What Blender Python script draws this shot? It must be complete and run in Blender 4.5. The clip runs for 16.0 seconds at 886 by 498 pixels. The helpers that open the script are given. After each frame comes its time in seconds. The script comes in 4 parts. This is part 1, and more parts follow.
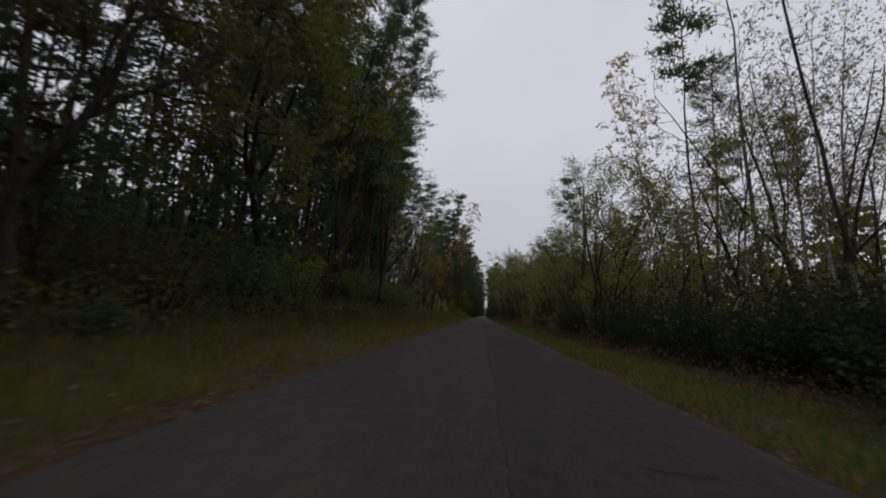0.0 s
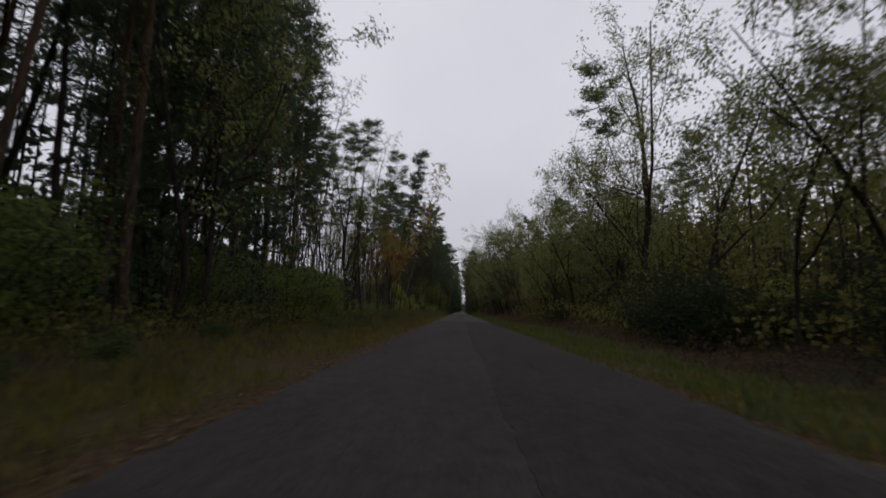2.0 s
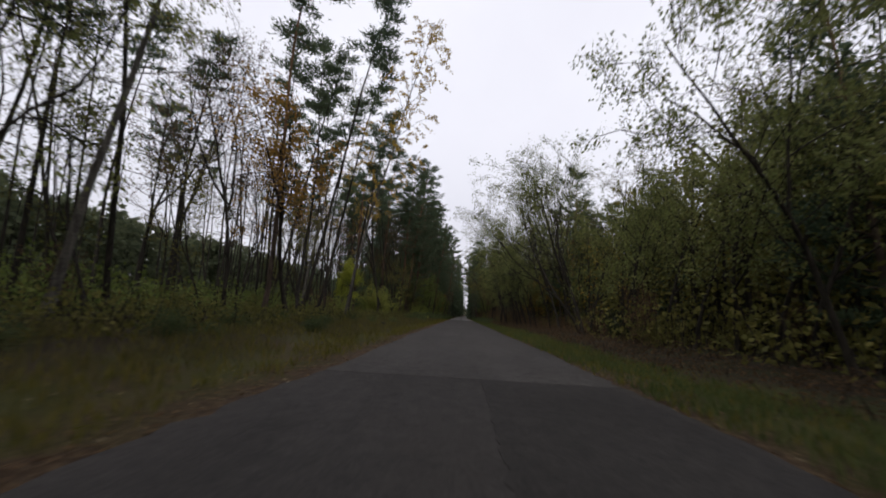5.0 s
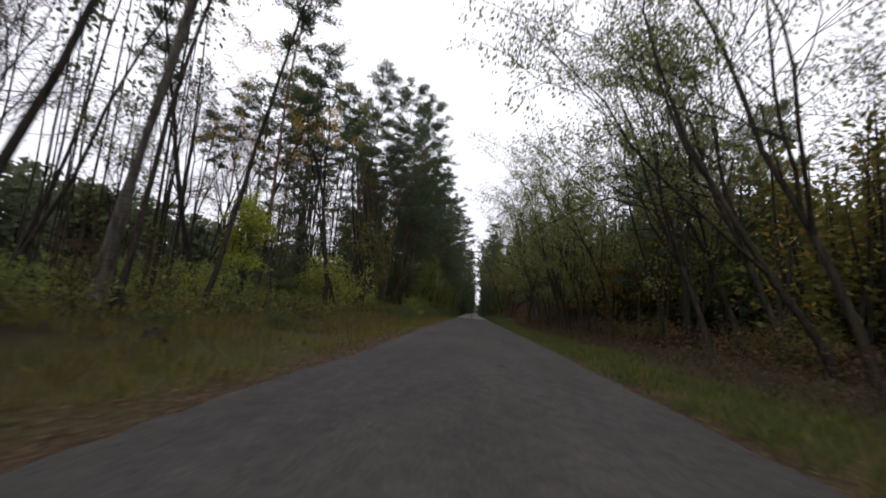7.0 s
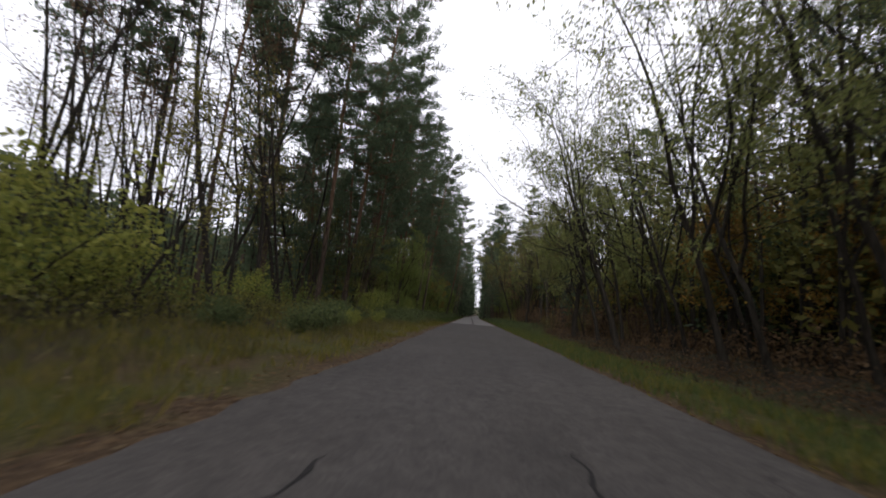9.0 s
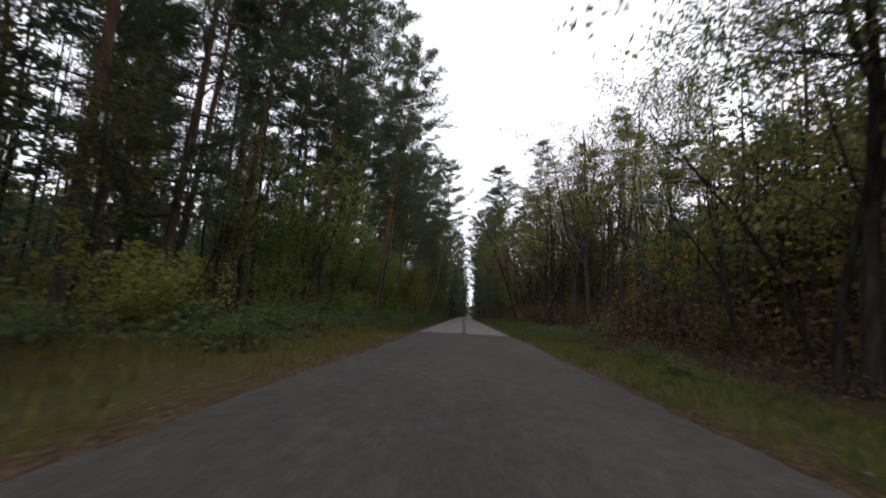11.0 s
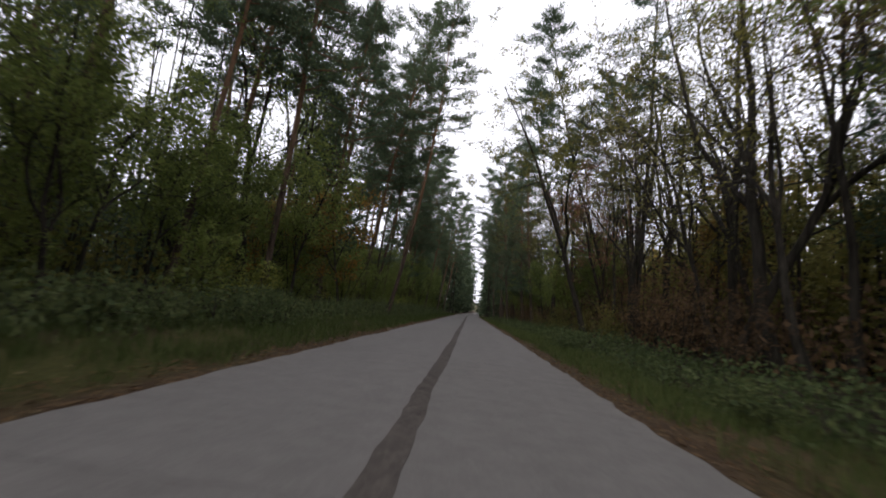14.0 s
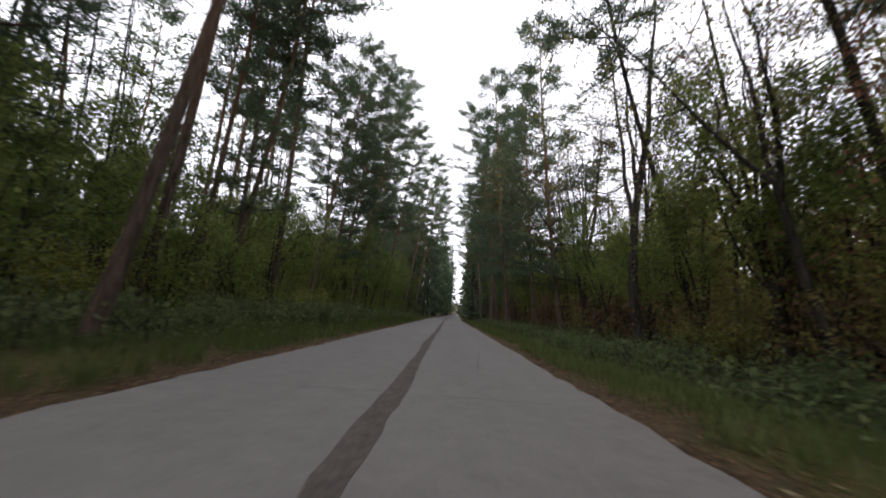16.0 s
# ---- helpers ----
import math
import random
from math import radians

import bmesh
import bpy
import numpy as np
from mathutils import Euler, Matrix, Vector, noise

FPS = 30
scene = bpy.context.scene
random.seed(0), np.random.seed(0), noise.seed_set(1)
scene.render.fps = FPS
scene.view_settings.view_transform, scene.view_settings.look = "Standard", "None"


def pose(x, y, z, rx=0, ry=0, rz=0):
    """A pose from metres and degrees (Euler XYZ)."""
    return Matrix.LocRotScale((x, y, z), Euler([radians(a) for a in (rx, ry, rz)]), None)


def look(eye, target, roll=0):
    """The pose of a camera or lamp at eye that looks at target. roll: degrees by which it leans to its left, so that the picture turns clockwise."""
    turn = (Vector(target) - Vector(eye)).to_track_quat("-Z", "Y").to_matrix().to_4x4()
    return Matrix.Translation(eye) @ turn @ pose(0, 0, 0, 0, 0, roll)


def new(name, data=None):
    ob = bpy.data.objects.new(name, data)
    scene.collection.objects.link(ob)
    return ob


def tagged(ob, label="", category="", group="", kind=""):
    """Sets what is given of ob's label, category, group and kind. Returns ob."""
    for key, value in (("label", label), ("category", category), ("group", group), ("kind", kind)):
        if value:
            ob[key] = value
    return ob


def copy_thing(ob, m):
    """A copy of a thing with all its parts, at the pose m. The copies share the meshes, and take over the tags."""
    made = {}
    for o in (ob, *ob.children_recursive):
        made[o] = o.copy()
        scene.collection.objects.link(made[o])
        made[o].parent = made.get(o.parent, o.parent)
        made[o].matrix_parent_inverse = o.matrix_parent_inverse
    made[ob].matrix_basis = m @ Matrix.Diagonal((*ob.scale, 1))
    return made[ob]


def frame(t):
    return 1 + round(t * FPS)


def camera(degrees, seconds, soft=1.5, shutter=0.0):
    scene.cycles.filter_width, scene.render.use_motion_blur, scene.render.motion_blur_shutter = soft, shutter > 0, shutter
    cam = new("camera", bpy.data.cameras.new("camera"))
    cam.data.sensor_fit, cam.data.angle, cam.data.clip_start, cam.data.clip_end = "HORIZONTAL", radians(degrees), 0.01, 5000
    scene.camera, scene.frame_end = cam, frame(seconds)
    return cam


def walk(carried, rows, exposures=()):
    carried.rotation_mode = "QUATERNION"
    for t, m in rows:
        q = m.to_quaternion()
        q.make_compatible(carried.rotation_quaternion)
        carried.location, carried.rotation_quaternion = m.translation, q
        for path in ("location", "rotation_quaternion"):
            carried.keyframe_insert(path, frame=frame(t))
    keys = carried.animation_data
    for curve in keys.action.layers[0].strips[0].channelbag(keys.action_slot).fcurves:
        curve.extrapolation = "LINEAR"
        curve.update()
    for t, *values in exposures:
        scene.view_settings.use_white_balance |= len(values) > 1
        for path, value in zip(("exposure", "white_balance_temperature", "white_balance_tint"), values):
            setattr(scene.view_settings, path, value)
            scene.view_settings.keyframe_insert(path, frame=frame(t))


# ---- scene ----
# A straight forest road driven at about 13 m/s; x to the right of the road's middle, y ahead.
cam = camera(90.0, 16.0, 1.8, 0.25)
PATH = [
    (0.0, pose(-0.264, 0.000, 1.1, 98.05, -5.42, 4.89)),
    (0.5, pose(-0.100, 6.405, 1.1, 98.71, -2.66, 2.68)),
    (1.0, pose(-0.206, 12.795, 1.1, 97.96, -2.68, 3.32)),
    (1.5, pose(-0.520, 19.151, 1.1, 97.73, -3.27, 3.65)),
    (2.0, pose(-0.382, 25.502, 1.1, 97.93, -0.94, 2.06)),
    (2.5, pose(-0.333, 31.839, 1.1, 98.25, -2.48, 3.52)),
    (3.0, pose(-0.256, 38.209, 1.1, 97.86, -3.36, 2.61)),
    (3.5, pose(-0.055, 44.611, 1.1, 98.13, -2.37, 2.48)),
    (4.0, pose(-0.189, 51.042, 1.1, 98.38, -3.45, 2.57)),
    (6.5, pose(-0.229, 83.194, 1.1, 98.44, -2.27, 1.66)),
    (7.0, pose(-0.201, 89.614, 1.1, 97.81, -4.98, 3.62)),
    (7.5, pose(-0.264, 96.010, 1.1, 98.17, -3.53, 2.76)),
    (8.0, pose(-0.256, 102.381, 1.1, 97.85, -3.04, 2.30)),
    (8.5, pose(-0.371, 108.744, 1.1, 98.44, -3.78, 3.71)),
    (9.0, pose(-0.427, 115.105, 1.1, 98.17, -4.74, 3.52)),
    (9.5, pose(-0.338, 121.489, 1.1, 99.08, -3.14, 3.73)),
    (10.0, pose(-0.188, 127.917, 1.1, 98.22, -3.53, 3.86)),
    (12.5, pose(0.024, 160.359, 1.1, 98.70, -2.72, -0.81)),
    (13.0, pose(0.238, 166.895, 1.1, 98.83, -6.15, 0.23)),
    (13.5, pose(0.399, 173.438, 1.1, 99.21, -7.28, 0.72)),
    (14.0, pose(0.464, 180.020, 1.1, 97.65, -6.04, 3.41)),
    (14.5, pose(0.442, 186.657, 1.1, 98.48, -2.86, 2.14)),
    (15.0, pose(0.438, 193.321, 1.1, 98.68, -4.56, 1.61)),
    (15.5, pose(0.453, 199.978, 1.1, 98.37, -5.84, 0.45)),
    (16.0, pose(0.625, 206.634, 1.0, 98.25, -3.81, 0.80)),
]
walk(cam, PATH, [(0.0, -0.5), (2.0, -0.42), (4.0, -0.12), (6.5, 0.33), (8.0, 0.62), (10.0, 0.68), (12.5, 0.76), (14.0, 0.86), (15.5, 1.16), (16.0, 1.25)])

# ---- overcast sky and a weak, wide sun behind the cloud ----
world = bpy.data.worlds.new("overcast")
world.use_nodes = True
scene.world = world
wn, wl = world.node_tree.nodes, world.node_tree.links
sky = wn.new("ShaderNodeTexSky")
sky.sky_type = "NISHITA"
sky.sun_disc = False
sky.sun_elevation, sky.sun_rotation = radians(35), radians(160)
sky.dust_density = 6.0
cloud = wn.new("ShaderNodeTexNoise")
cloud.inputs["Scale"].default_value = 2.2
cloud.inputs["Detail"].default_value = 6.0
ramp = wn.new("ShaderNodeValToRGB")
ramp.color_ramp.elements[0].position, ramp.color_ramp.elements[0].color = 0.3, (6.17, 6.13, 6.82, 1)
ramp.color_ramp.elements[1].position, ramp.color_ramp.elements[1].color = 0.7, (7.0, 6.97, 7.6, 1)
veil = wn.new("ShaderNodeMix")
veil.data_type = "RGBA"
veil.inputs[0].default_value = 0.93
wl.new(cloud.outputs["Fac"], ramp.inputs[0])
wl.new(sky.outputs[0], veil.inputs[6])
wl.new(ramp.outputs[0], veil.inputs[7])
up = wn.new("ShaderNodeSeparateXYZ")
wl.new(wn.new("ShaderNodeTexCoord").outputs["Generated"], up.inputs[0])
climb = wn.new("ShaderNodeMapRange")
for socket, value in zip(("From Min", "From Max", "To Min", "To Max"), (0.0, 0.4, 0.84, 1.04)):
    climb.inputs[socket].default_value = value
wl.new(up.outputs[2], climb.inputs["Value"])
dome = wn.new("ShaderNodeVectorMath")
dome.operation = "SCALE"
wl.new(veil.outputs[2], dome.inputs[0])
wl.new(climb.outputs[0], dome.inputs["Scale"])
wl.new(dome.outputs[0], wn["Background"].inputs[0])
wn["Background"].inputs[1].default_value = 0.135
sun = new("sun", bpy.data.lights.new("sun", "SUN"))
sun.data.energy, sun.data.angle, sun.data.color = 1.3, radians(32), (1.0, 0.97, 0.93)
sun.matrix_world = look((0, 0, 35), (17, 47, 0))


# ---- materials ----
def material(name, rough=0.9, spec=0.2):
    m = bpy.data.materials.new(name)
    m.use_nodes = True
    n = m.node_tree.nodes
    b = n["Principled BSDF"]
    b.inputs["Roughness"].default_value = rough
    b.inputs["Specular IOR Level"].default_value = spec
    return m, n, m.node_tree.links, b


def noise_node(n, l, scale, detail=5.0, rough=0.6, coords=None, stretch=None):
    tex = n.new("ShaderNodeTexNoise")
    tex.inputs["Scale"].default_value = scale
    tex.inputs["Detail"].default_value = detail
    tex.inputs["Roughness"].default_value = rough
    if coords:
        if stretch:
            mp = n.new("ShaderNodeMapping")
            mp.inputs["Scale"].default_value = stretch
            l.new(coords, mp.inputs[0])
            coords = mp.outputs[0]
        l.new(coords, tex.inputs["Vector"])
    return tex.outputs["Fac"]


def ramp_node(n, l, fac, *stops):
    r = n.new("ShaderNodeValToRGB")
    e = r.color_ramp.elements
    while len(e) < len(stops):
        e.new(0.5)
    for k, (p, c) in zip(e, stops):
        k.position, k.color = p, (*c, 1)
    l.new(fac, r.inputs[0])
    return r.outputs[0]


def mix_node(n, l, fac, a, b, mode="MIX"):
    m = n.new("ShaderNodeMix")
    m.data_type, m.blend_type = "RGBA", mode
    for k, v in ((0, fac), (6, a), (7, b)):
        if hasattr(v, "is_linked"):
            l.new(v, m.inputs[k])
        else:
            m.inputs[k].default_value = v if k == 0 else (*v, 1)
    return m.outputs[2]


def math_node(n, l, op, a, b=0.0):
    m = n.new("ShaderNodeMath")
    m.operation = op
    for k, v in ((0, a), (1, b)):
        if hasattr(v, "is_linked"):
            l.new(v, m.inputs[k])
        else:
            m.inputs[k].default_value = v
    return m.outputs[0]


def bump_node(n, l, height, strength, distance, b):
    k = n.new("ShaderNodeBump")
    k.inputs["Strength"].default_value, k.inputs["Distance"].default_value = strength, distance
    l.new(height, k.inputs["Height"])
    l.new(k.outputs[0], b.inputs["Normal"])


def place_node(n):
    return n.new("ShaderNodeTexCoord").outputs["Object"]


def make_asphalt(name, dark, light):
    m, n, l, b = material(name, 0.95, 0.1)
    c = n.new("ShaderNodeNewGeometry").outputs["Position"]
    grain = noise_node(n, l, 90, 3, 0.7, c)
    wide = noise_node(n, l, 0.9, 6, 0.7, c, (1, 0.3, 1))
    tracks = noise_node(n, l, 1.5, 3, 0.55, c, (1, 0.02, 1))
    worn = noise_node(n, l, 0.33, 4, 0.6, c, (1, 0.35, 1))
    col = ramp_node(n, l, wide, (0.34, [v * 0.6 for v in dark]), (0.66, [v * 1.25 for v in light]))
    col = mix_node(n, l, 0.45, col, ramp_node(n, l, tracks, (0.35, [v * 0.8 for v in dark]), (0.65, [v * 1.25 for v in light])))
    col = mix_node(n, l, ramp_node(n, l, worn, (0.42, (0, 0, 0)), (0.6, (0.6, 0.6, 0.6))), col, (light[0] * 1.35, light[1] * 1.3, light[2] * 1.2))
    col = mix_node(n, l, 0.45, col, ramp_node(n, l, grain, (0.25, [v * 0.35 for v in dark]), (0.75, [v * 1.8 for v in light])))
    blotch = noise_node(n, l, 4.5, 7, 0.75, c, (1, 0.5, 1))
    col = mix_node(n, l, 0.22, col, ramp_node(n, l, blotch, (0.38, [v * 0.5 for v in dark]), (0.62, (light[0] * 1.5, light[1] * 1.42, light[2] * 1.32))))
    stone = noise_node(n, l, 24, 4, 0.7, c, (1, 0.7, 1))
    col = mix_node(n, l, 0.3, col, ramp_node(n, l, stone, (0.35, [v * 0.4 for v in dark]), (0.65, (light[0] * 1.65, light[1] * 1.58, light[2] * 1.5))))
    spots = noise_node(n, l, 5, 4, 0.6, c)
    col = mix_node(n, l, ramp_node(n, l, spots, (0.58, (0, 0, 0)), (0.7, (0.35, 0.35, 0.35))), col, [v * 0.5 for v in dark])
    patchy = noise_node(n, l, 0.5, 5, 0.65, c, (1, 0.35, 1))
    col = mix_node(n, l, 1.0, col, ramp_node(n, l, patchy, (0.36, (0.9, 0.89, 0.88)), (0.64, (1.1, 1.09, 1.08))), "MULTIPLY")
    mottle = noise_node(n, l, 5.0, 7, 0.75, c, (1, 0.7, 1))
    col = mix_node(n, l, 1.0, col, ramp_node(n, l, mottle, (0.38, (0.86, 0.86, 0.86)), (0.62, (1.14, 1.14, 1.13))), "MULTIPLY")
    l.new(col, b.inputs["Base Color"])
    bump_node(n, l, grain, 0.6, 0.01, b)
    return m


ASPHALT = make_asphalt("asphalt", (0.0321, 0.0306, 0.0298), (0.0508, 0.0482, 0.0471))
# The same asphalt, darkened in colour for the dimmer first stretch of road.
ASPHALT_DIMMED = make_asphalt("asphalt_dimmed", (0.0240, 0.0227, 0.0221), (0.0383, 0.0361, 0.0352))
# Resurfaced lane: its own darker tone plus part of that dimming.
ASPHALT_NEW = make_asphalt("asphalt_resurfaced", (0.0189, 0.0179, 0.0175), (0.0309, 0.0292, 0.0285))
TAR = make_asphalt("tar", (0.0099, 0.0095, 0.0099), (0.0182, 0.0175, 0.0182))


def make_concrete():
    m, n, l, b = material("concrete", 0.85, 0.3)
    c = n.new("ShaderNodeNewGeometry").outputs["Position"]
    ob = n.new("ShaderNodeObjectInfo").outputs["Random"]
    grain = noise_node(n, l, 60, 4, 0.7, c)
    wide = noise_node(n, l, 0.8, 6, 0.65, c, (1, 0.4, 1))
    tracks = noise_node(n, l, 1.6, 3, 0.5, c, (1, 0.04, 1))
    col = ramp_node(n, l, wide, (0.36, (0.0754, 0.0676, 0.0602)), (0.64, (0.1191, 0.1093, 0.1013)))
    col = mix_node(n, l, 0.4, col, ramp_node(n, l, tracks, (0.35, (0.0754, 0.0697, 0.0662)), (0.65, (0.1181, 0.1093, 0.1043))))
    col = mix_node(n, l, 0.3, col, ramp_node(n, l, ob, (0, (0.0764, 0.0697, 0.0642)), (1, (0.1251, 0.1183, 0.1133))))
    col = mix_node(n, l, 0.25, col, ramp_node(n, l, grain, (0.3, (0.0487, 0.0448, 0.0421)), (0.7, (0.1737, 0.1631, 0.1545))))
    stone = noise_node(n, l, 22, 4, 0.7, c)
    col = mix_node(n, l, 0.2, col, ramp_node(n, l, stone, (0.35, (0.0556, 0.0517, 0.0481)), (0.65, (0.1668, 0.1562, 0.1474))))
    blotch = noise_node(n, l, 3.0, 7, 0.75, c)
    col = mix_node(n, l, 0.2, col, ramp_node(n, l, blotch, (0.38, (0.0487, 0.0448, 0.0401)), (0.62, (0.1529, 0.1422, 0.1333))))
    l.new(col, b.inputs["Base Color"])
    bump_node(n, l, grain, 0.4, 0.006, b)
    return m


CONCRETE = make_concrete()
FILLER = make_asphalt("joint_filler", (0.0418, 0.0367, 0.0343), (0.0636, 0.0576, 0.0535))


def make_ground():
    m, n, l, b = material("ground_soil", 0.95, 0.1)
    c = n.new("ShaderNodeNewGeometry").outputs["Position"]
    sep = n.new("ShaderNodeSeparateXYZ")
    l.new(c, sep.inputs[0])
    far = math_node(n, l, "ABSOLUTE", sep.outputs[0])
    wob = noise_node(n, l, 0.7, 5, 0.6, c)
    off = math_node(n, l, "ADD", far, math_node(n, l, "MULTIPLY", math_node(n, l, "SUBTRACT", wob, 0.5), 3.0))
    fine = noise_node(n, l, 14, 6, 0.7, c)
    leaf = n.new("ShaderNodeTexVoronoi")
    leaf.inputs["Scale"].default_value = 16
    l.new(c, leaf.inputs["Vector"])
    litter = ramp_node(n, l, fine, (0.3, (0.0198, 0.0129, 0.0084)), (0.5, (0.0441, 0.0296, 0.019)), (0.7, (0.076, 0.0547, 0.0342)))
    tint = n.new("ShaderNodeSeparateColor")
    l.new(leaf.outputs["Color"], tint.inputs[0])
    litter = mix_node(n, l, 0.45, litter, ramp_node(n, l, tint.outputs[0], (0.1, (0.022, 0.014, 0.009)), (0.6, (0.07, 0.043, 0.022)), (0.95, (0.125, 0.085, 0.045))))
    turf = ramp_node(n, l, fine, (0.3, (0.018, 0.0195, 0.0065)), (0.5, (0.042, 0.043, 0.013)), (0.72, (0.085, 0.071, 0.024)))
    turf = mix_node(n, l, ramp_node(n, l, noise_node(n, l, 0.35, 5, 0.6, c), (0.45, (0, 0, 0)), (0.62, (0.8, 0.8, 0.8))), turf, litter)
    floor = ramp_node(n, l, fine, (0.3, (0.0091, 0.0068, 0.0046)), (0.55, (0.0266, 0.019, 0.0114)), (0.75, (0.0532, 0.0365, 0.0213)))
    floor = mix_node(n, l, ramp_node(n, l, noise_node(n, l, 0.5, 4, 0.6, c), (0.45, (0, 0, 0)), (0.6, (0.6, 0.6, 0.6))), floor, (0.0228, 0.0304, 0.0106))
    a = mix_node(n, l, ramp_node(n, l, math_node(n, l, "DIVIDE", off, 10), (0.29, (0, 0, 0)), (0.36, (1, 1, 1))), litter, turf)
    a = mix_node(n, l, ramp_node(n, l, math_node(n, l, "DIVIDE", off, 10), (0.5, (0, 0, 0)), (0.75, (1, 1, 1))), a, floor)
    l.new(a, b.inputs["Base Color"])
    bump_node(n, l, fine, 0.8, 0.05, b)
    return m


GROUND = make_ground()


def make_bark(name, low, high, band=0.0, top=None):
    """Furrowed bark; top: the colour that it takes on from about half a tall trunk's height (as on old pines)."""
    m, n, l, b = material(name, 0.95, 0.1)
    c = place_node(n)
    furrow = noise_node(n, l, 9, 5, 0.65, c, (1, 1, 0.16))
    blotch = noise_node(n, l, 1.1, 4, 0.6, c)
    col = ramp_node(n, l, furrow, (0.35, low), (0.65, high))
    if top:
        sep = n.new("ShaderNodeSeparateXYZ")
        l.new(c, sep.inputs[0])
        up = math_node(n, l, "ADD", math_node(n, l, "DIVIDE", sep.outputs[2], 20.0), math_node(n, l, "MULTIPLY", blotch, 0.3))
        col = mix_node(n, l, ramp_node(n, l, up, (0.4, (0, 0, 0)), (0.75, (1, 1, 1))), col, mix_node(n, l, furrow, [v * 0.55 for v in top], top))
    if band:
        rings = noise_node(n, l, 5, 3, 0.7, c, (0.5, 0.5, 4))
        col = mix_node(n, l, ramp_node(n, l, rings, (0.53, (0, 0, 0)), (0.6, (band, band, band))), col, (0.03, 0.028, 0.026))
    moss = ramp_node(n, l, blotch, (0.55, (0, 0, 0)), (0.75, (0.5, 0.5, 0.5)))
    col = mix_node(n, l, moss, col, (0.026, 0.03, 0.018) if not band else (0.2, 0.2, 0.17))
    l.new(col, b.inputs["Base Color"])
    bump_node(n, l, furrow, 0.9, 0.03, b)
    return m


BARK_PINE = make_bark("pine_bark", (0.0266, 0.0198, 0.0152), (0.0912, 0.0684, 0.0532), 0, (0.15, 0.088, 0.052))
BARK_DARK = make_bark("dark_bark", (0.0112, 0.0096, 0.0080), (0.0400, 0.0344, 0.0280))
BARK_GREY = make_bark("grey_birch_bark", (0.0319, 0.0283, 0.0246), (0.1186, 0.1094, 0.0912), 0.6)
BARK_BIRCH = make_bark("birch_bark", (0.1064, 0.0988, 0.0912), (0.2432, 0.2356, 0.2128), 1.0)


def make_leaf(name, *tints):
    """Thin leaves, a little translucent; the tint varies from leaf to leaf and from plant to plant."""
    m, n, l, b = material(name, 0.7, 0.12)
    isle = n.new("ShaderNodeNewGeometry").outputs["Random Per Island"]
    plant = n.new("ShaderNodeObjectInfo").outputs["Random"]
    step = 1.0 / (len(tints) - 1)
    mixf = math_node(n, l, "ADD", math_node(n, l, "MULTIPLY", isle, 0.65), math_node(n, l, "MULTIPLY", plant, 0.35))
    col = ramp_node(n, l, mixf, *[(k * step, t) for k, t in enumerate(tints)])
    l.new(col, b.inputs["Base Color"])
    tr = n.new("ShaderNodeBsdfTranslucent")
    l.new(col, tr.inputs[0])
    mx = n.new("ShaderNodeMixShader")
    mx.inputs[0].default_value = 0.48
    l.new(b.outputs[0], mx.inputs[1])
    l.new(tr.outputs[0], mx.inputs[2])
    l.new(mx.outputs[0], n["Material Output"].inputs[0])
    return m


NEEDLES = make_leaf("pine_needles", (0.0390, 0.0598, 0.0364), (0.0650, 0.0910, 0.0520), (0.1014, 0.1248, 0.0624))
# Paler, greyer needles: the treeline's distance haze is put into this tint.
NEEDLES_HAZE = make_leaf("hazed_conifer_needles", (0.0625, 0.0800, 0.0450), (0.1025, 0.1225, 0.0700), (0.1562, 0.1688, 0.0900))
LEAF_GREEN = make_leaf("green_leaves", (0.0644, 0.0897, 0.0253), (0.1196, 0.1541, 0.0391), (0.2012, 0.2162, 0.0575))
LEAF_ROBINIA = make_leaf("robinia_leaves", (0.0726, 0.0902, 0.0308), (0.1408, 0.1595, 0.0506), (0.2255, 0.2200, 0.0792))
LEAF_PALE = make_leaf("pale_dead_leaves", (0.1216, 0.0912, 0.0532), (0.1976, 0.1596, 0.0988), (0.304, 0.2584, 0.1748))
LEAF_OLIVE = make_leaf("olive_leaves", (0.0600, 0.0638, 0.0200), (0.1162, 0.1125, 0.0312), (0.2063, 0.1775, 0.0488))
LEAF_YELLOW = make_leaf("yellowing_leaves", (0.1320, 0.1680, 0.0240), (0.2880, 0.3120, 0.0408), (0.4800, 0.4560, 0.0600))
LEAF_LIME = make_leaf("yellow_green_leaves", (0.1215, 0.1418, 0.0351), (0.2093, 0.2295, 0.0540), (0.3510, 0.3375, 0.0810))
LEAF_ORANGE = make_leaf("orange_leaves", (0.085, 0.062, 0.02), (0.19, 0.112, 0.026), (0.34, 0.19, 0.036))
LEAF_GOLD = make_leaf("gold_leaves", (0.13, 0.095, 0.022), (0.28, 0.185, 0.034), (0.46, 0.3, 0.048))
LEAF_BROWN = make_leaf("brown_leaves", (0.0533, 0.0356, 0.0213), (0.1008, 0.0629, 0.0343), (0.1778, 0.1126, 0.0569))
LEAF_WEED = make_leaf("weed_leaves", (0.0389, 0.0567, 0.0246), (0.0713, 0.0945, 0.0377), (0.1242, 0.1418, 0.0558))
LEAF_RUSSET = make_leaf("russet_leaves", (0.0756, 0.0378, 0.0270), (0.1620, 0.0810, 0.0504), (0.2880, 0.1440, 0.0756))
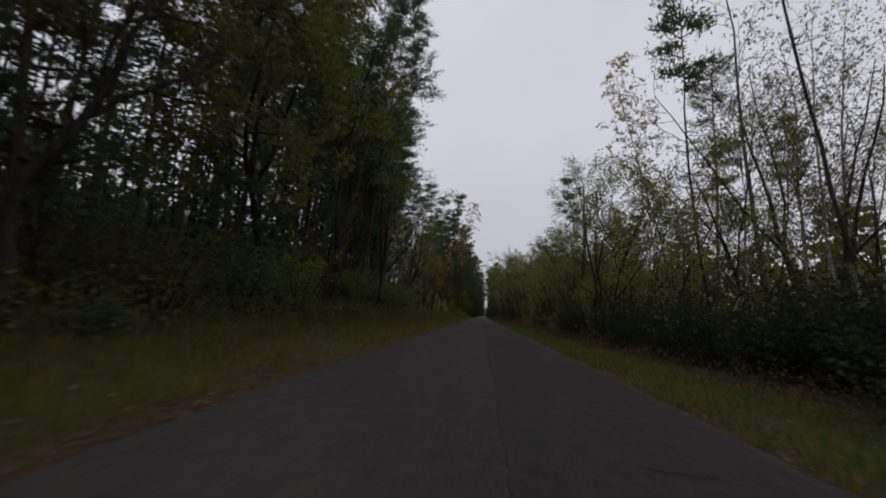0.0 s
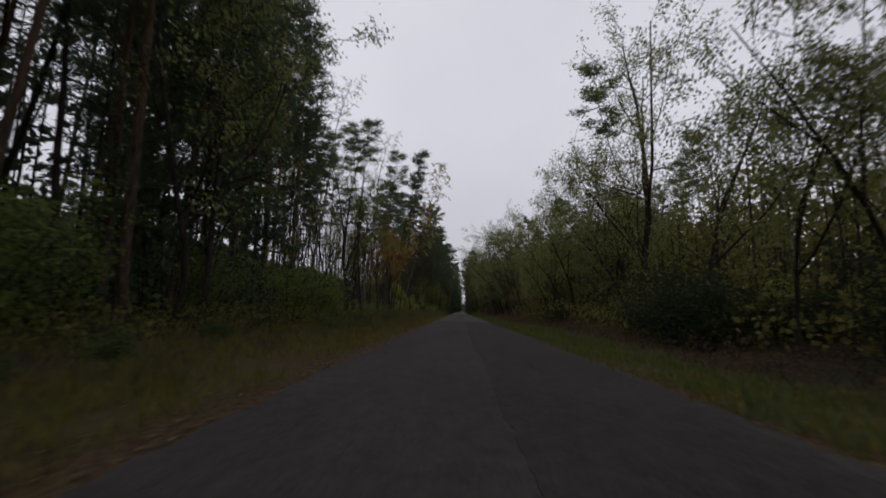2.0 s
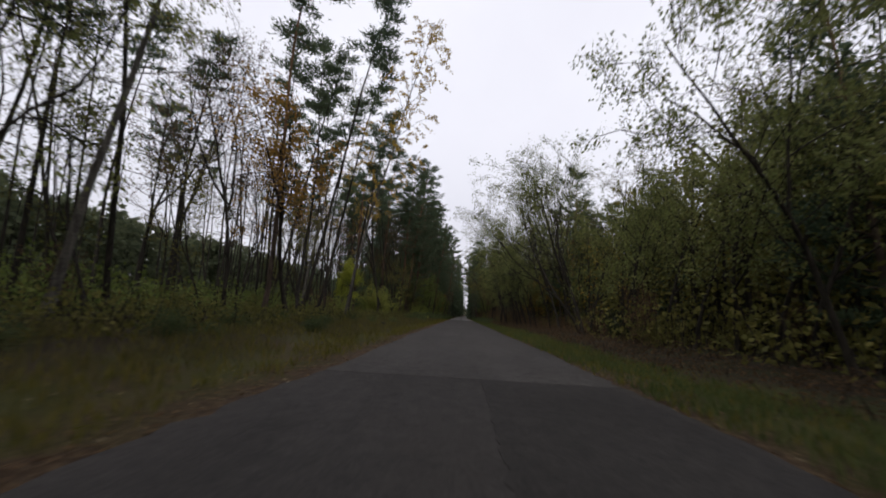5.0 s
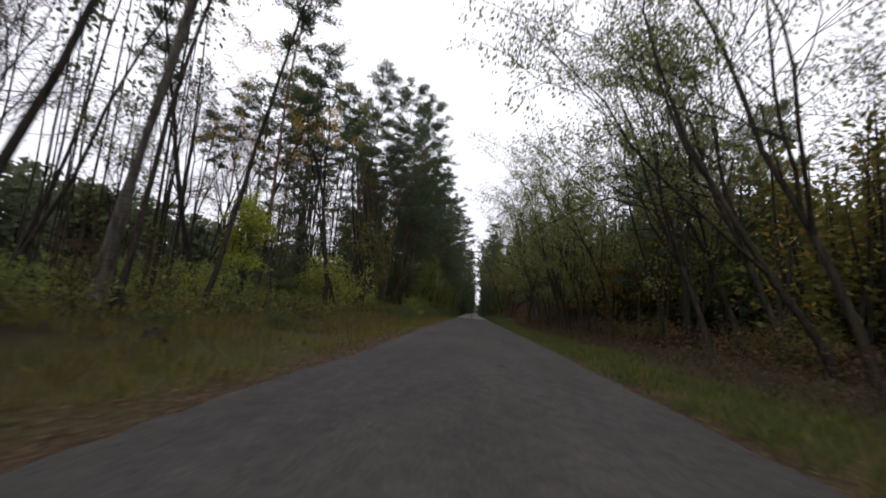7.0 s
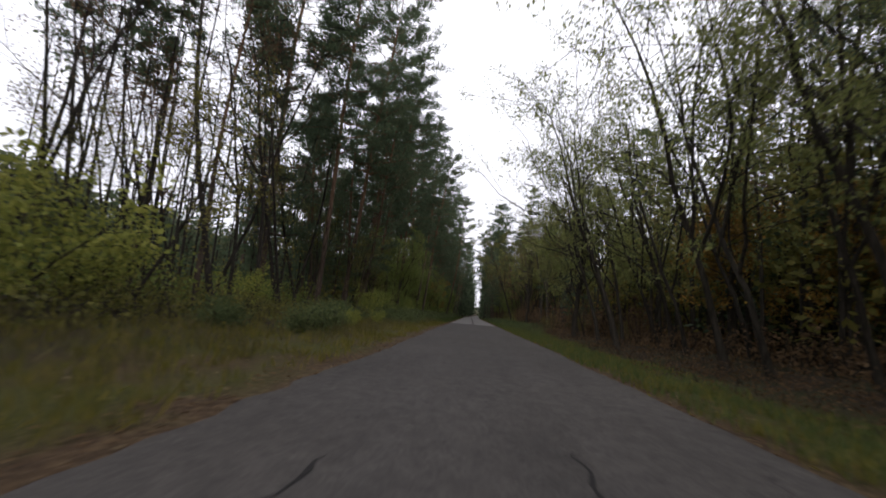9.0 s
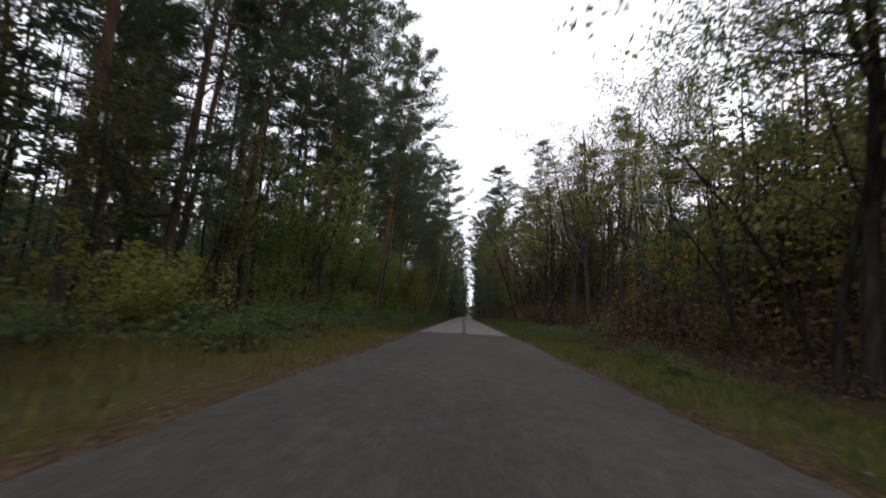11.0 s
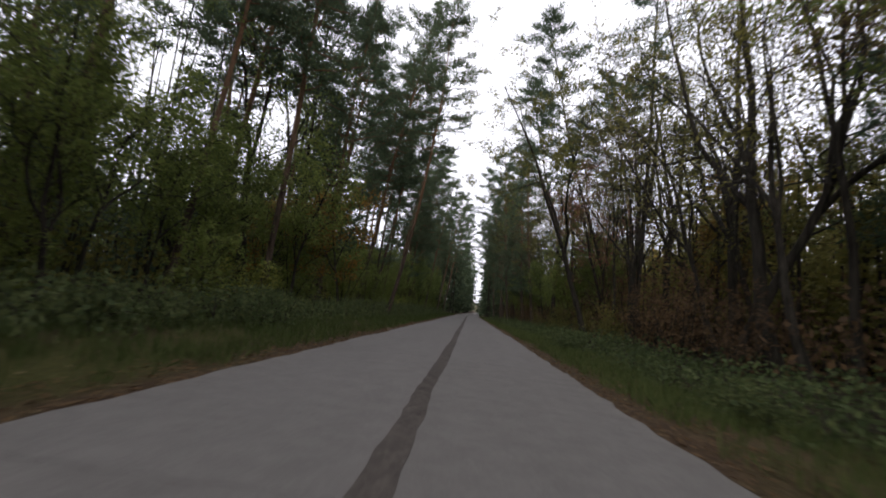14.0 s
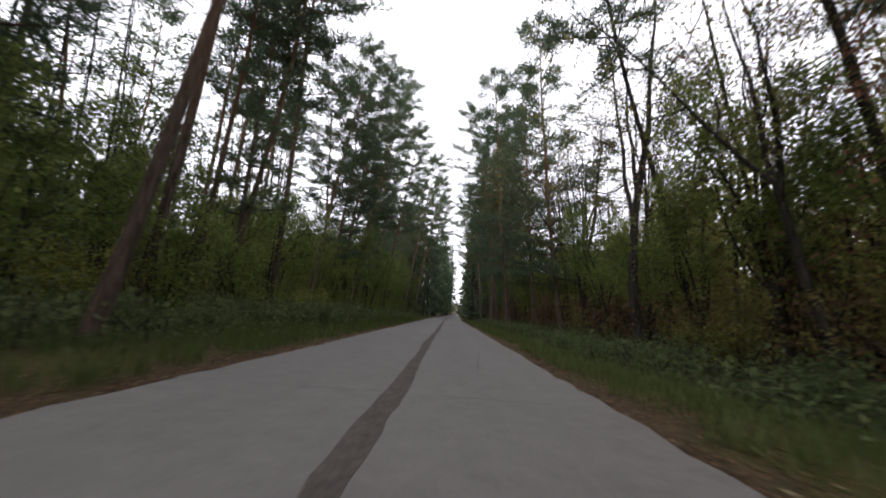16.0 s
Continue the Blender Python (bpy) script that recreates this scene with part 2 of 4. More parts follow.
# Near-black: evergreen shrubs, and shade put into leaf colour deep in the wood.
LEAF_DARK = make_leaf("evergreen_and_shade_leaves", (0.0148, 0.0202, 0.0106), (0.0255, 0.0330, 0.0160), (0.0405, 0.0479, 0.0234))
GRASS = make_leaf("grass_blades", (0.056, 0.062, 0.0115), (0.108, 0.103, 0.0215), (0.19, 0.148, 0.042))
LUSH = make_leaf("lush_grass_blades", (0.038, 0.056, 0.017), (0.066, 0.088, 0.028), (0.12, 0.13, 0.048))
DRY_GRASS = make_leaf("dry_grass_blades", (0.0608, 0.057, 0.0228), (0.0988, 0.0874, 0.038), (0.152, 0.1216, 0.0608))


# ---- mesh tools: everything below is made of four-sided faces ----
class Quads:
    def __init__(self):
        self.v, self.f, self.count = [], [], 0

    def add(self, verts, faces):
        self.v.append(np.asarray(verts, np.float32).reshape(-1, 3))
        self.f.append(np.asarray(faces, np.int32).reshape(-1, 4) + self.count)
        self.count += len(self.v[-1])

    def tube(self, pts, radii, sides=5):
        pts = np.asarray(pts, float)
        along = np.gradient(pts, axis=0)
        along /= np.linalg.norm(along, axis=1)[:, None] + 1e-9
        ref = np.array([1.0, 0, 0]) if abs(along[0][0]) < 0.8 else np.array([0, 1.0, 0])
        u = np.cross(along, ref)
        u /= np.linalg.norm(u, axis=1)[:, None] + 1e-9
        w = np.cross(along, u)
        a = np.arange(sides) * 2 * np.pi / sides
        ring = pts[:, None] + np.asarray(radii)[:, None, None] * (np.cos(a)[None, :, None] * u[:, None] + np.sin(a)[None, :, None] * w[:, None])
        k = np.arange(len(pts) - 1)[:, None] * sides
        i, j = np.arange(sides)[None], (np.arange(sides)[None] + 1) % sides
        self.add(ring, np.stack([k + i, k + j, k + sides + j, k + sides + i], -1))

    def leaves(self, rng, centres, length, width, direction=None, spread=1.0):
        """Diamond-shaped leaves, one four-sided face each, turned at random or along a direction."""
        c = np.asarray(centres, float)
        n = len(c)
        if not n:
            return
        d = rng.normal(size=(n, 3))
        if direction is not None:
            d = np.asarray(direction) + spread * d
        d /= np.linalg.norm(d, axis=1)[:, None] + 1e-9
        s = np.cross(d, rng.normal(size=(n, 3)))
        s /= np.linalg.norm(s, axis=1)[:, None] + 1e-9
        ln = length * rng.uniform(0.6, 1.3, (n, 1))
        wd = width * rng.uniform(0.6, 1.3, (n, 1))
        v = np.stack([c, c + d * ln * 0.45 + s * wd, c + d * ln, c + d * ln * 0.45 - s * wd], 1)
        self.add(v, np.arange(4 * n).reshape(-1, 4))

    def mesh(self, name, mat, smooth=False):
        v, f = np.concatenate(self.v), np.concatenate(self.f)
        me = bpy.data.meshes.new(name)
        me.vertices.add(len(v))
        me.vertices.foreach_set("co", v.ravel())
        me.loops.add(f.size)
        me.loops.foreach_set("vertex_index", f.ravel())
        me.polygons.add(len(f))
        me.polygons.foreach_set("loop_start", np.arange(0, f.size, 4, dtype=np.int32))
        me.polygons.foreach_set("loop_total", np.full(len(f), 4, np.int32))
        me.polygons.foreach_set("use_smooth", np.full(len(f), smooth))
        me.update(calc_edges=True)
        me.materials.append(mat)
        return me


def part(name, me, parent, label=""):
    ob = new(name, me)
    ob.parent = parent
    return tagged(ob, label) if label else ob


def unit(v):
    v = np.asarray(v, float)
    return v / (np.linalg.norm(v) + 1e-9)


def crooked(rng, p, d, length, steps, wobble, lift=0.0):
    """A wandering line from p along d; lift bends it up (or down)."""
    pts, d = [np.asarray(p, float)], unit(d)
    for _ in range(steps):
        d = unit(d + wobble * rng.normal(size=3) + np.array([0, 0, lift]))
        pts.append(pts[-1] + d * length / steps)
    return np.array(pts)


def place_on(pts, s):
    """The point and the direction at the share s of a line."""
    k = min(int(s * (len(pts) - 1)), len(pts) - 2)
    u = s * (len(pts) - 1) - k
    return pts[k] * (1 - u) + pts[k + 1] * u, unit(pts[k + 1] - pts[k])


def aside(rng, d, angle):
    """A direction that leaves d by the angle, to a random side."""
    s = unit(np.cross(d, rng.normal(size=3)))
    return unit(np.cos(angle) * d + np.sin(angle) * s)


def tree_of(name, trunk, limbs, crown, bark, leaf, label, category):
    """limbs: the forks that leave the trunk, each with its own boughs."""
    base = new(name)
    tagged(base, label, category)
    stem = part("trunk", trunk.mesh("trunk", bark, True), base)
    for limb in limbs:
        part("limb", limb.mesh("limb", bark, True), stem)
    part("crown", crown.mesh("crown", leaf), base)
    return base


def broad_tree(seed, height, radius, lean, leaf, label, leaves=14, size=0.17, bark=None, low=0.3, sub=4, twig=4, name="robinia_tree", droop=0.0, reach=1.0, lift=0.05):
    """A crooked broad-leaved tree, leaning to +x: a forking trunk, limbs, twigs and many small leaves."""
    rng = np.random.default_rng(seed)
    woods, crown = [Quads(), Quads(), Quads()], Quads()
    stems = [crooked(rng, (0, 0, -0.15), (lean, 0.15 * rng.normal(), 1), height * 0.85, 9, 0.1, lift)]
    woods[0].tube(stems[0], np.linspace(radius, radius * 0.18, 10) * np.r_[1.35, np.ones(9)], 7)
    tips = []
    for k in range(2):
        p, d = place_on(stems[0], rng.uniform(0.22, 0.5))
        st = crooked(rng, p, unit(d + np.array([0.5 * rng.normal() + 0.4 * lean, 0.5 * rng.normal(), 0.1 + 0.8 * lean])), height * rng.uniform(0.45, 0.6), 7, 0.14, 0.08)
        woods[k + 1].tube(st, np.linspace(radius * 0.55, radius * 0.12, 8), 6)
        stems.append(st)
    for k, st in enumerate(stems):
        wood = woods[k]
        for s in np.linspace(low if k == 0 else 0.25, 0.98, 8 if k == 0 else 6):
            p, d = place_on(st, s)
            ln = height * reach * rng.uniform(0.16, 0.3) * (1.1 - 0.5 * s)
            limb = crooked(rng, p, aside(rng, d, rng.uniform(0.7, 1.25)) + np.array([0, 0, 0.7 * max(0, lean - 0.2)]), ln, 5, 0.18, 0.08)
            wood.tube(limb, np.linspace(radius * 0.28 * (1.15 - s), 0.012, 6), 4)
            for s2 in np.linspace(0.3, 1.0, sub):
                p2, d2 = place_on(limb, s2)
                br = crooked(rng, p2, aside(rng, d2, rng.uniform(0.4, 1.0)), ln * rng.uniform(0.3, 0.5), 3, 0.22, 0.03)
                wood.tube(br[::3], [0.016, 0.007], 3)
                for s3 in np.linspace(0.35, 1.0, twig):
                    p3, d3 = place_on(br, s3)
                    tw = crooked(rng, p3, aside(rng, d3, rng.uniform(0.4, 1.1)), rng.uniform(0.3, 0.65), 1, 0.25, -0.1)
                    wood.tube(tw, [0.007, 0.004], 3)
                    tips.append(tw)
    keep = rng.random(len(tips)) < 0.85
    for tw, k in zip(tips, keep):
        if k:
            n = int(rng.poisson(leaves))
            at = tw[0] + (tw[-1] - tw[0]) * rng.uniform(0, 1.2, (n, 1)) + rng.normal(size=(n, 3)) * 0.19
            crown.leaves(rng, at, size, size * (0.3 - 0.06 * droop), unit(tw[-1] - tw[0]) + np.array([0, 0, -0.5 - droop]), 0.8 - 0.3 * droop)
    return tree_of(name, woods[0], woods[1:], crown, bark or BARK_DARK, leaf, label, "tree")


def pine_tree(seed, height, radius, first, reach, label, dead=6, tufts=6, needle=0.3, name="pine_tree", leaf=None, fine=True, bark=None, lean=0.05, tilt=0.0):
    """A pine: a long tapering trunk, whorls of boughs from the share first up, with tufts of needles."""
    rng = np.random.default_rng(seed)
    wood, crown = Quads(), Quads()
    stem = crooked(rng, (0, 0, -0.15), (tilt + lean * rng.normal(), lean * rng.normal(), 1), height, 12, 0.025 + 0.2 * (lean - 0.05), 0.03)
    wood.tube(stem, radius * (1 - 0.85 * np.linspace(0, 1, 13)) * np.r_[1.3, np.ones(12)], 8)
    for _ in range(dead):
        p, d = place_on(stem, rng.uniform(first * 0.35, first))
        a = rng.uniform(0, 6.28)
        wood.tube(crooked(rng, p, (np.cos(a), np.sin(a), 0.1), rng.uniform(0.5, 1.6), 3, 0.15, -0.03), np.linspace(0.022, 0.006, 4), 3)
    levels = max(6, int((1 - first) * height / 0.8))
    for s in np.linspace(first, 0.985, levels):
        t = (s - first) / (1 - first)
        turn = rng.uniform(0, 6.28)
        for k in range(3):
            p, d = place_on(stem, min(0.99, s + rng.uniform(-0.02, 0.02)))
            a = turn + k * 2.1 + rng.normal() * 0.4
            ln = reach * rng.uniform(0.45, 1.15) * (1.0 - 0.6 * t ** 2.5) * (0.65 + 0.35 * min(1, 4 * t))
            bough = crooked(rng, p, (np.cos(a), np.sin(a), 0.02 + 0.45 * t), ln, 5, 0.12, 0.03)
            wood.tube(bough, np.linspace(0.05 * (1.2 - t), 0.012, 6), 4 if fine else 3)
            for s2 in np.linspace(0.32, 1.0, tufts):
                p2, d2 = place_on(bough, s2)
                tw = crooked(rng, p2, aside(rng, d2, rng.uniform(0.3, 1.2)) * np.array([1, 1, 0.4]), rng.uniform(0.18, 0.34) * ln * (1.2 - 0.6 * s2), 2, 0.15, 0.12)
                if fine:
                    wood.tube(tw[::2], [0.012, 0.006], 3)
                    for q in (tw[1], tw[2], (tw[0] + tw[1]) / 2 + rng.normal(size=3) * 0.1):
                        crown.leaves(rng, q + rng.normal(size=(12, 3)) * np.array([0.18, 0.18, 0.07]), needle, needle * 0.085, unit(tw[2] - tw[0]) + np.array([0, 0, 0.3]), 0.8)
                else:
                    for q in (tw[0], tw[1], tw[2]):
                        crown.leaves(rng, q + rng.normal(size=(9, 3)) * np.array([0.24, 0.24, 0.08]), needle * 1.15, needle * 0.14, unit(tw[2] - tw[0]) + np.array([0, 0, 0.3]), 0.8)
    return tree_of(name, wood, [], crown, bark or BARK_PINE, leaf or NEEDLES, label, "pine")


def birch_tree(seed, height, radius, lean, leaf, label, leaves=7, bark=None):
    """A slim birch with rising boughs, hanging twigs and small leaves."""
    rng = np.random.default_rng(seed)
    wood, crown = Quads(), Quads()
    stem = crooked(rng, (0, 0, -0.15), (lean, 0.05 * rng.normal(), 1), height, 12, 0.035, 0.02)
    wood.tube(stem, radius * (1 - 0.93 * np.linspace(0, 1, 13)) * np.r_[1.3, np.ones(12)], 7)
    for s in np.linspace(0.35, 0.98, 26):
        p, d = place_on(stem, s)
        ln = height * rng.uniform(0.12, 0.2) * (1.15 - 0.8 * (s - 0.35) / 0.65)
        bough = crooked(rng, p, aside(rng, d, rng.uniform(0.5, 0.9)), ln, 5, 0.1, 0.02)
        wood.tube(bough, np.linspace(0.03 * (1.2 - s), 0.006, 6), 4)
        for s2 in np.linspace(0.3, 1.0, 6):
            p2, d2 = place_on(bough, s2)
            tw = crooked(rng, p2, aside(rng, d2, 0.8), rng.uniform(0.6, 1.3), 4, 0.12, -0.28)
            wood.tube(tw[::2], [0.007, 0.005, 0.003], 3)
            n = int(rng.poisson(leaves))
            u = rng.uniform(0.2, 1.0, n) * 4
            k = np.minimum(u.astype(int), 3)
            at = tw[k] + (tw[k + 1] - tw[k]) * (u - k)[:, None] + rng.normal(size=(n, 3)) * 0.05
            crown.leaves(rng, at, 0.13, 0.05, (0, 0, -1), 0.7)
    return tree_of("birch_tree", wood, [], crown, bark or BARK_BIRCH, leaf, label, "birch")


def bush(seed, height, width, leaf, label, stems=9, leaves=10, size=0.12, name="bush"):
    """A many-stemmed shrub with leaves on its twigs."""
    rng = np.random.default_rng(seed)
    wood, crown = Quads(), Quads()
    for _ in range(stems):
        a, tilt = rng.uniform(0, 6.28), rng.uniform(0.1, 1.0) * width / height
        st = crooked(rng, (0.15 * np.cos(a), 0.15 * np.sin(a), -0.1), (tilt * np.cos(a), tilt * np.sin(a), 1), height * rng.uniform(0.6, 1.05), 5, 0.1, 0.02)
        wood.tube(st, np.linspace(0.02 + 0.006 * height, 0.006, 6), 4)
        for s in np.linspace(0.12, 1.0, 7):
            p, d = place_on(st, s)
            br = crooked(rng, p, aside(rng, d, rng.uniform(0.5, 1.2)), width * rng.uniform(0.2, 0.45), 3, 0.2, 0.03)
            wood.tube(br[::3], [0.009, 0.004], 3)
            for s2 in (0.4, 0.7, 1.0):
                p2, _ = place_on(br, s2)
                n = int(rng.poisson(leaves))
                crown.leaves(rng, p2 + rng.normal(size=(n, 3)) * 0.16, size, size * 0.32, (0, 0, -0.2), 1.0)
    base = new(name)
    tagged(base, label, "shrub")
    part("stem", wood.mesh("stem", BARK_DARK, True), base)
    part("foliage", crown.mesh("foliage", leaf), base)
    return base


def stump(seed, height, radius, label):
    """A cut stump: a flared, furrowed butt with a pale worn top."""
    rng = np.random.default_rng(seed)
    wood, top = Quads(), Quads()
    a = np.arange(10) * 2 * np.pi / 10
    rings = [(-0.2, 1.7), (0.0, 1.45), (0.12, 1.15), (height * 0.6, 1.0), (height, 0.92)]
    v = []
    for z, s in rings:
        r = radius * s * (1 + 0.12 * np.sin(3 * a + seed) + 0.04 * rng.normal(size=10))
        v.append(np.stack([r * np.cos(a), r * np.sin(a), z + (0.06 * np.cos(a) if z == height else 0 * a)], -1))
    f = [[k * 10 + i, k * 10 + (i + 1) % 10, k * 10 + 10 + (i + 1) % 10, k * 10 + 10 + i] for k in range(4) for i in range(10)]
    wood.add(np.array(v), f)
    rim = v[-1] - np.array([0, 0, 0.004])
    top.add(np.concatenate([rim, rim * np.array([0.03, 0.03, 1])]), [[i, (i + 1) % 10, 10 + (i + 1) % 10, 10 + i] for i in range(10)])
    base = new("tree_stump")
    tagged(base, label, "stump")
    part("butt", wood.mesh("butt", BARK_DARK, True), base)
    part("cut_face", top.mesh("cut_face", BARK_DARK), base, "weathered dark cut face")
    return base


# ---- ground, road ----
def bend(y):
    """How far the road has swung to the right at y."""
    return 0.0004 * np.clip(np.asarray(y, float) - 270, 0, 400) ** 2


def rise(y):
    """How far the road has climbed at y."""
    return 0.00007 * np.clip(np.asarray(y, float) - 290, 0, 400) ** 2


def ground_height(x, y):
    x, y = np.asarray(x, float), np.asarray(y, float)
    lift = rise(y)
    x = x - bend(np.minimum(y, 800))
    far = np.clip((np.abs(x) - 3.0) / 4.0, 0, 1)
    left = np.where(x < 0, 0.35 * np.clip((-x - 4) / 6, 0, 1), -0.16 * np.clip((x - 3.6) / 1.4, 0, 1) + 0.3 * np.clip((x - 5.8) / 4, 0, 1))
    bumps = 0.1 * np.sin(x * 1.3 + 0.7 * np.sin(y * 0.31)) * np.sin(y * 0.57 + x * 0.4) + 0.12 * np.sin(x * 0.21 + 1.0) * np.sin(y * 0.13)
    return lift - 0.05 + far * bumps + left


def build_ground():
    xs = np.unique(np.r_[-1500, -700, -300, -150, np.arange(-80, -12, 4), np.arange(-12, -3, 0.5), -3, -2.2, -1, 1, 2.2, np.arange(3, 12.1, 0.5), np.arange(14, 81, 4), 150, 300, 700, 1500])
    ys = np.unique(np.r_[-1500, -600, -200, -80, np.arange(-30, 270, 0.8), np.arange(270, 600, 4), 700, 900, 1300, 2500])
    gx, gy = np.meshgrid(xs, ys)
    gx = gx + bend(np.minimum(gy, 800)) * (np.abs(gx) < 100)
    q = Quads()
    i = np.arange(len(ys) - 1)[:, None] * len(xs) + np.arange(len(xs) - 1)[None]
    q.add(np.stack([gx, gy, ground_height(gx, gy)], -1), np.stack([i, i + 1, i + 1 + len(xs), i + len(xs)], -1))
    ob = new("ground", q.mesh("ground", GROUND, True))
    return tagged(ob, "forest floor of brown leaf litter and thin grass", "ground", kind="structure")


def ribbon(left, right, ys, top, drop=0.12):
    """A slab with wavering sides: left and right edges at each y, and skirts that reach down."""
    q = Quads()
    n = len(ys)
    cross = np.stack([np.stack([left, ys, top - drop + 0 * ys], -1), np.stack([left, ys, top + 0 * ys], -1),
                      np.stack([right, ys, top + 0 * ys], -1), np.stack([right, ys, top - drop + 0 * ys], -1)], 1)
    k = np.arange(n - 1)[:, None] * 4
    i = np.arange(3)[None]
    q.add(cross, np.stack([k + i, k + 4 + i, k + 5 + i, k + 1 + i][::-1], -1))
    e = np.array([[0, 1, 2, 3], [4 * n - 1, 4 * n - 2, 4 * n - 3, 4 * n - 4]])
    q.f.append(e.astype(np.int32))
    return q


def waver(ys, seed, big, small):
    rng = np.random.default_rng(seed)
    a, b = rng.uniform(0, 6.28, 2)
    return big * np.sin(ys * 0.23 + a) + big * 0.6 * np.sin(ys * 0.71 + b) + small * rng.normal(size=len(ys))


SEAM = 167.7
build_ground()
ys = np.arange(72.03, SEAM + 0.01, 0.4)
road = new("road", ribbon(-2.7 + waver(ys, 1, 0.06, 0.03), 2.7 + waver(ys, 2, 0.06, 0.03), ys, 0.0).mesh("road", ASPHALT))
tagged(road, "worn grey asphalt road with cracks", "road", kind="structure")
# First stretch: its weaker light is put into the material colour.
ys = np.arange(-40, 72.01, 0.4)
dimmed_road = new("road", ribbon(-2.7 + waver(ys, 1, 0.06, 0.03), 2.7 + waver(ys, 2, 0.06, 0.03), ys, 0.0).mesh("road", ASPHALT_DIMMED))
tagged(dimmed_road, "asphalt road with cracks, coloured darker for a dim stretch", "road", kind="structure")
ys = np.arange(-40, 72, 0.15)
lane = new("road_overlay", ribbon(0.0042 * np.clip(ys, 0, 55) - 0.03 + waver(ys, 3, 0.05, 0.016), 2.5 + waver(ys, 4, 0.08, 0.03), ys, 0.006, 0.01).mesh("road_overlay", ASPHALT_NEW))
tagged(lane, "darker resurfaced asphalt lane", "road", kind="structure")


def crack(points, width, top, parent, seed, mat, name="crack"):
    """A jagged tar-dark crack or filled patch: a thin strip that wanders between the points."""
    rng = np.random.default_rng(seed)
    pts = np.array(points, float)
    n = max(5, int(np.linalg.norm(np.diff(pts, axis=0), axis=1).sum() / 0.12))
    u = np.linspace(0, len(pts) - 1, n)
    mid = np.stack([np.interp(u, np.arange(len(pts)), pts[:, k]) for k in (0, 1)], -1) + rng.normal(size=(n, 2)) * 0.018
    side = np.stack([-np.gradient(mid[:, 1]), np.gradient(mid[:, 0])], -1)
    side /= np.linalg.norm(side, axis=1)[:, None] + 1e-9
    w = width * rng.uniform(0.5, 1.3, n) * np.sin(np.linspace(0.12, 3.02, n)) ** 0.4
    a, c = mid - side * w[:, None], mid + side * w[:, None]
    q = Quads()
    k = np.arange(n - 1)
    q.add(np.concatenate([np.c_[a, np.full(n, top)], np.c_[c, np.full(n, top)]]), np.stack([k, n + k, n + k + 1, k + 1], -1))
    ob = new(name, q.mesh(name, mat))
    ob.parent = parent
    return ob


for k, pts in enumerate([[(0.1, 6.8), (0.13, 4.4)], [(-1.4, 118.5), (-1.45, 117.6)], [(0.54, 119.2), (0.5, 117.9), (0.62, 116.5)],
                         [(0.52, 100.0), (0.68, 98.9)], [(0.76, 136.9), (1.72, 137.1)], [(-0.2, 88), (-0.1, 92)], [(1.2, 107), (1.3, 111)]]):
    crack(pts, 0.022, 0.004, road if pts[0][1] > 72 else dimmed_road, 300 + k, TAR)
for k, pts in enumerate([[(1.06, 3.9), (1.75, 3.87)], [(0.35, 55.8), (0.4, 54.4), (0.56, 54.2)], [(1.19, 36.2), (1.1, 35.0), (1.2, 33.5)], [(0.8, 42.7), (1.3, 42.5)], [(0.9, 18.8), (1.2, 18.6)]]):
    crack(pts, 0.025, 0.010, lane, 320 + k, TAR)
for k, (px, py, pw, pl) in enumerate([(-1.92, 161.8, 0.16, 0.5), (-1.4, 161.1, 0.2, 0.7), (1.36, 161.0, 0.22, 0.7), (1.8, 160.9, 0.16, 0.5), (1.0, 165.0, 0.12, 0.6), (2.0, 165.9, 0.14, 0.7), (0.6, 54.6, 0.1, 0.4)]):
    crack([(px - pl / 2, py - 0.05), (px, py + 0.06), (px + pl / 2, py)], pw, 0.011 if py < 60 else 0.005, road if py > 60 else lane, 340 + k, TAR, "tar_patch")
rng_c = np.random.default_rng(77)
for k in range(24):
    cx, cy, ang, ln = rng_c.uniform(-2.2, 2.2), rng_c.uniform(2, 165), rng_c.normal() * 0.35 + (1.57 if k % 4 == 0 else 0), rng_c.uniform(0.5, 2.6)
    on_lane = cx > 0.1 and cy < 74
    crack([(cx, cy), (cx + ln * 0.5 * math.sin(ang), cy + ln * 0.5 * math.cos(ang)), (cx + ln * math.sin(ang + 0.3), cy + ln * math.cos(ang + 0.3))],
          rng_c.uniform(0.005, 0.011), 0.0102 if on_lane else 0.0045, lane if on_lane else road if cy > 72 else dimmed_road, 400 + k, TAR)

# concrete carriageway: two rows of slabs with a dark filled joint between them
slabs = new("concrete_road")
tagged(slabs, "pale concrete slab road with a dark middle joint", "road", kind="structure")
ys = np.arange(SEAM + 0.02, 620, 0.35)
w = 0.112 + 0.012 * np.sin(ys * 0.6) + 0.3 * np.exp(-(ys - SEAM) / 0.35)
mid = 0.02 * np.sin(ys * 0.33) + 0.012 * np.sin(ys * 1.1)
mid = mid + bend(ys)
joint = new("tar_joint", ribbon(mid - w + waver(ys, 5, 0.01, 0.012), mid + w + waver(ys, 6, 0.01, 0.012), ys, 0.012 + rise(ys), 0.05).mesh("tar_joint", FILLER))
joint.parent = slabs

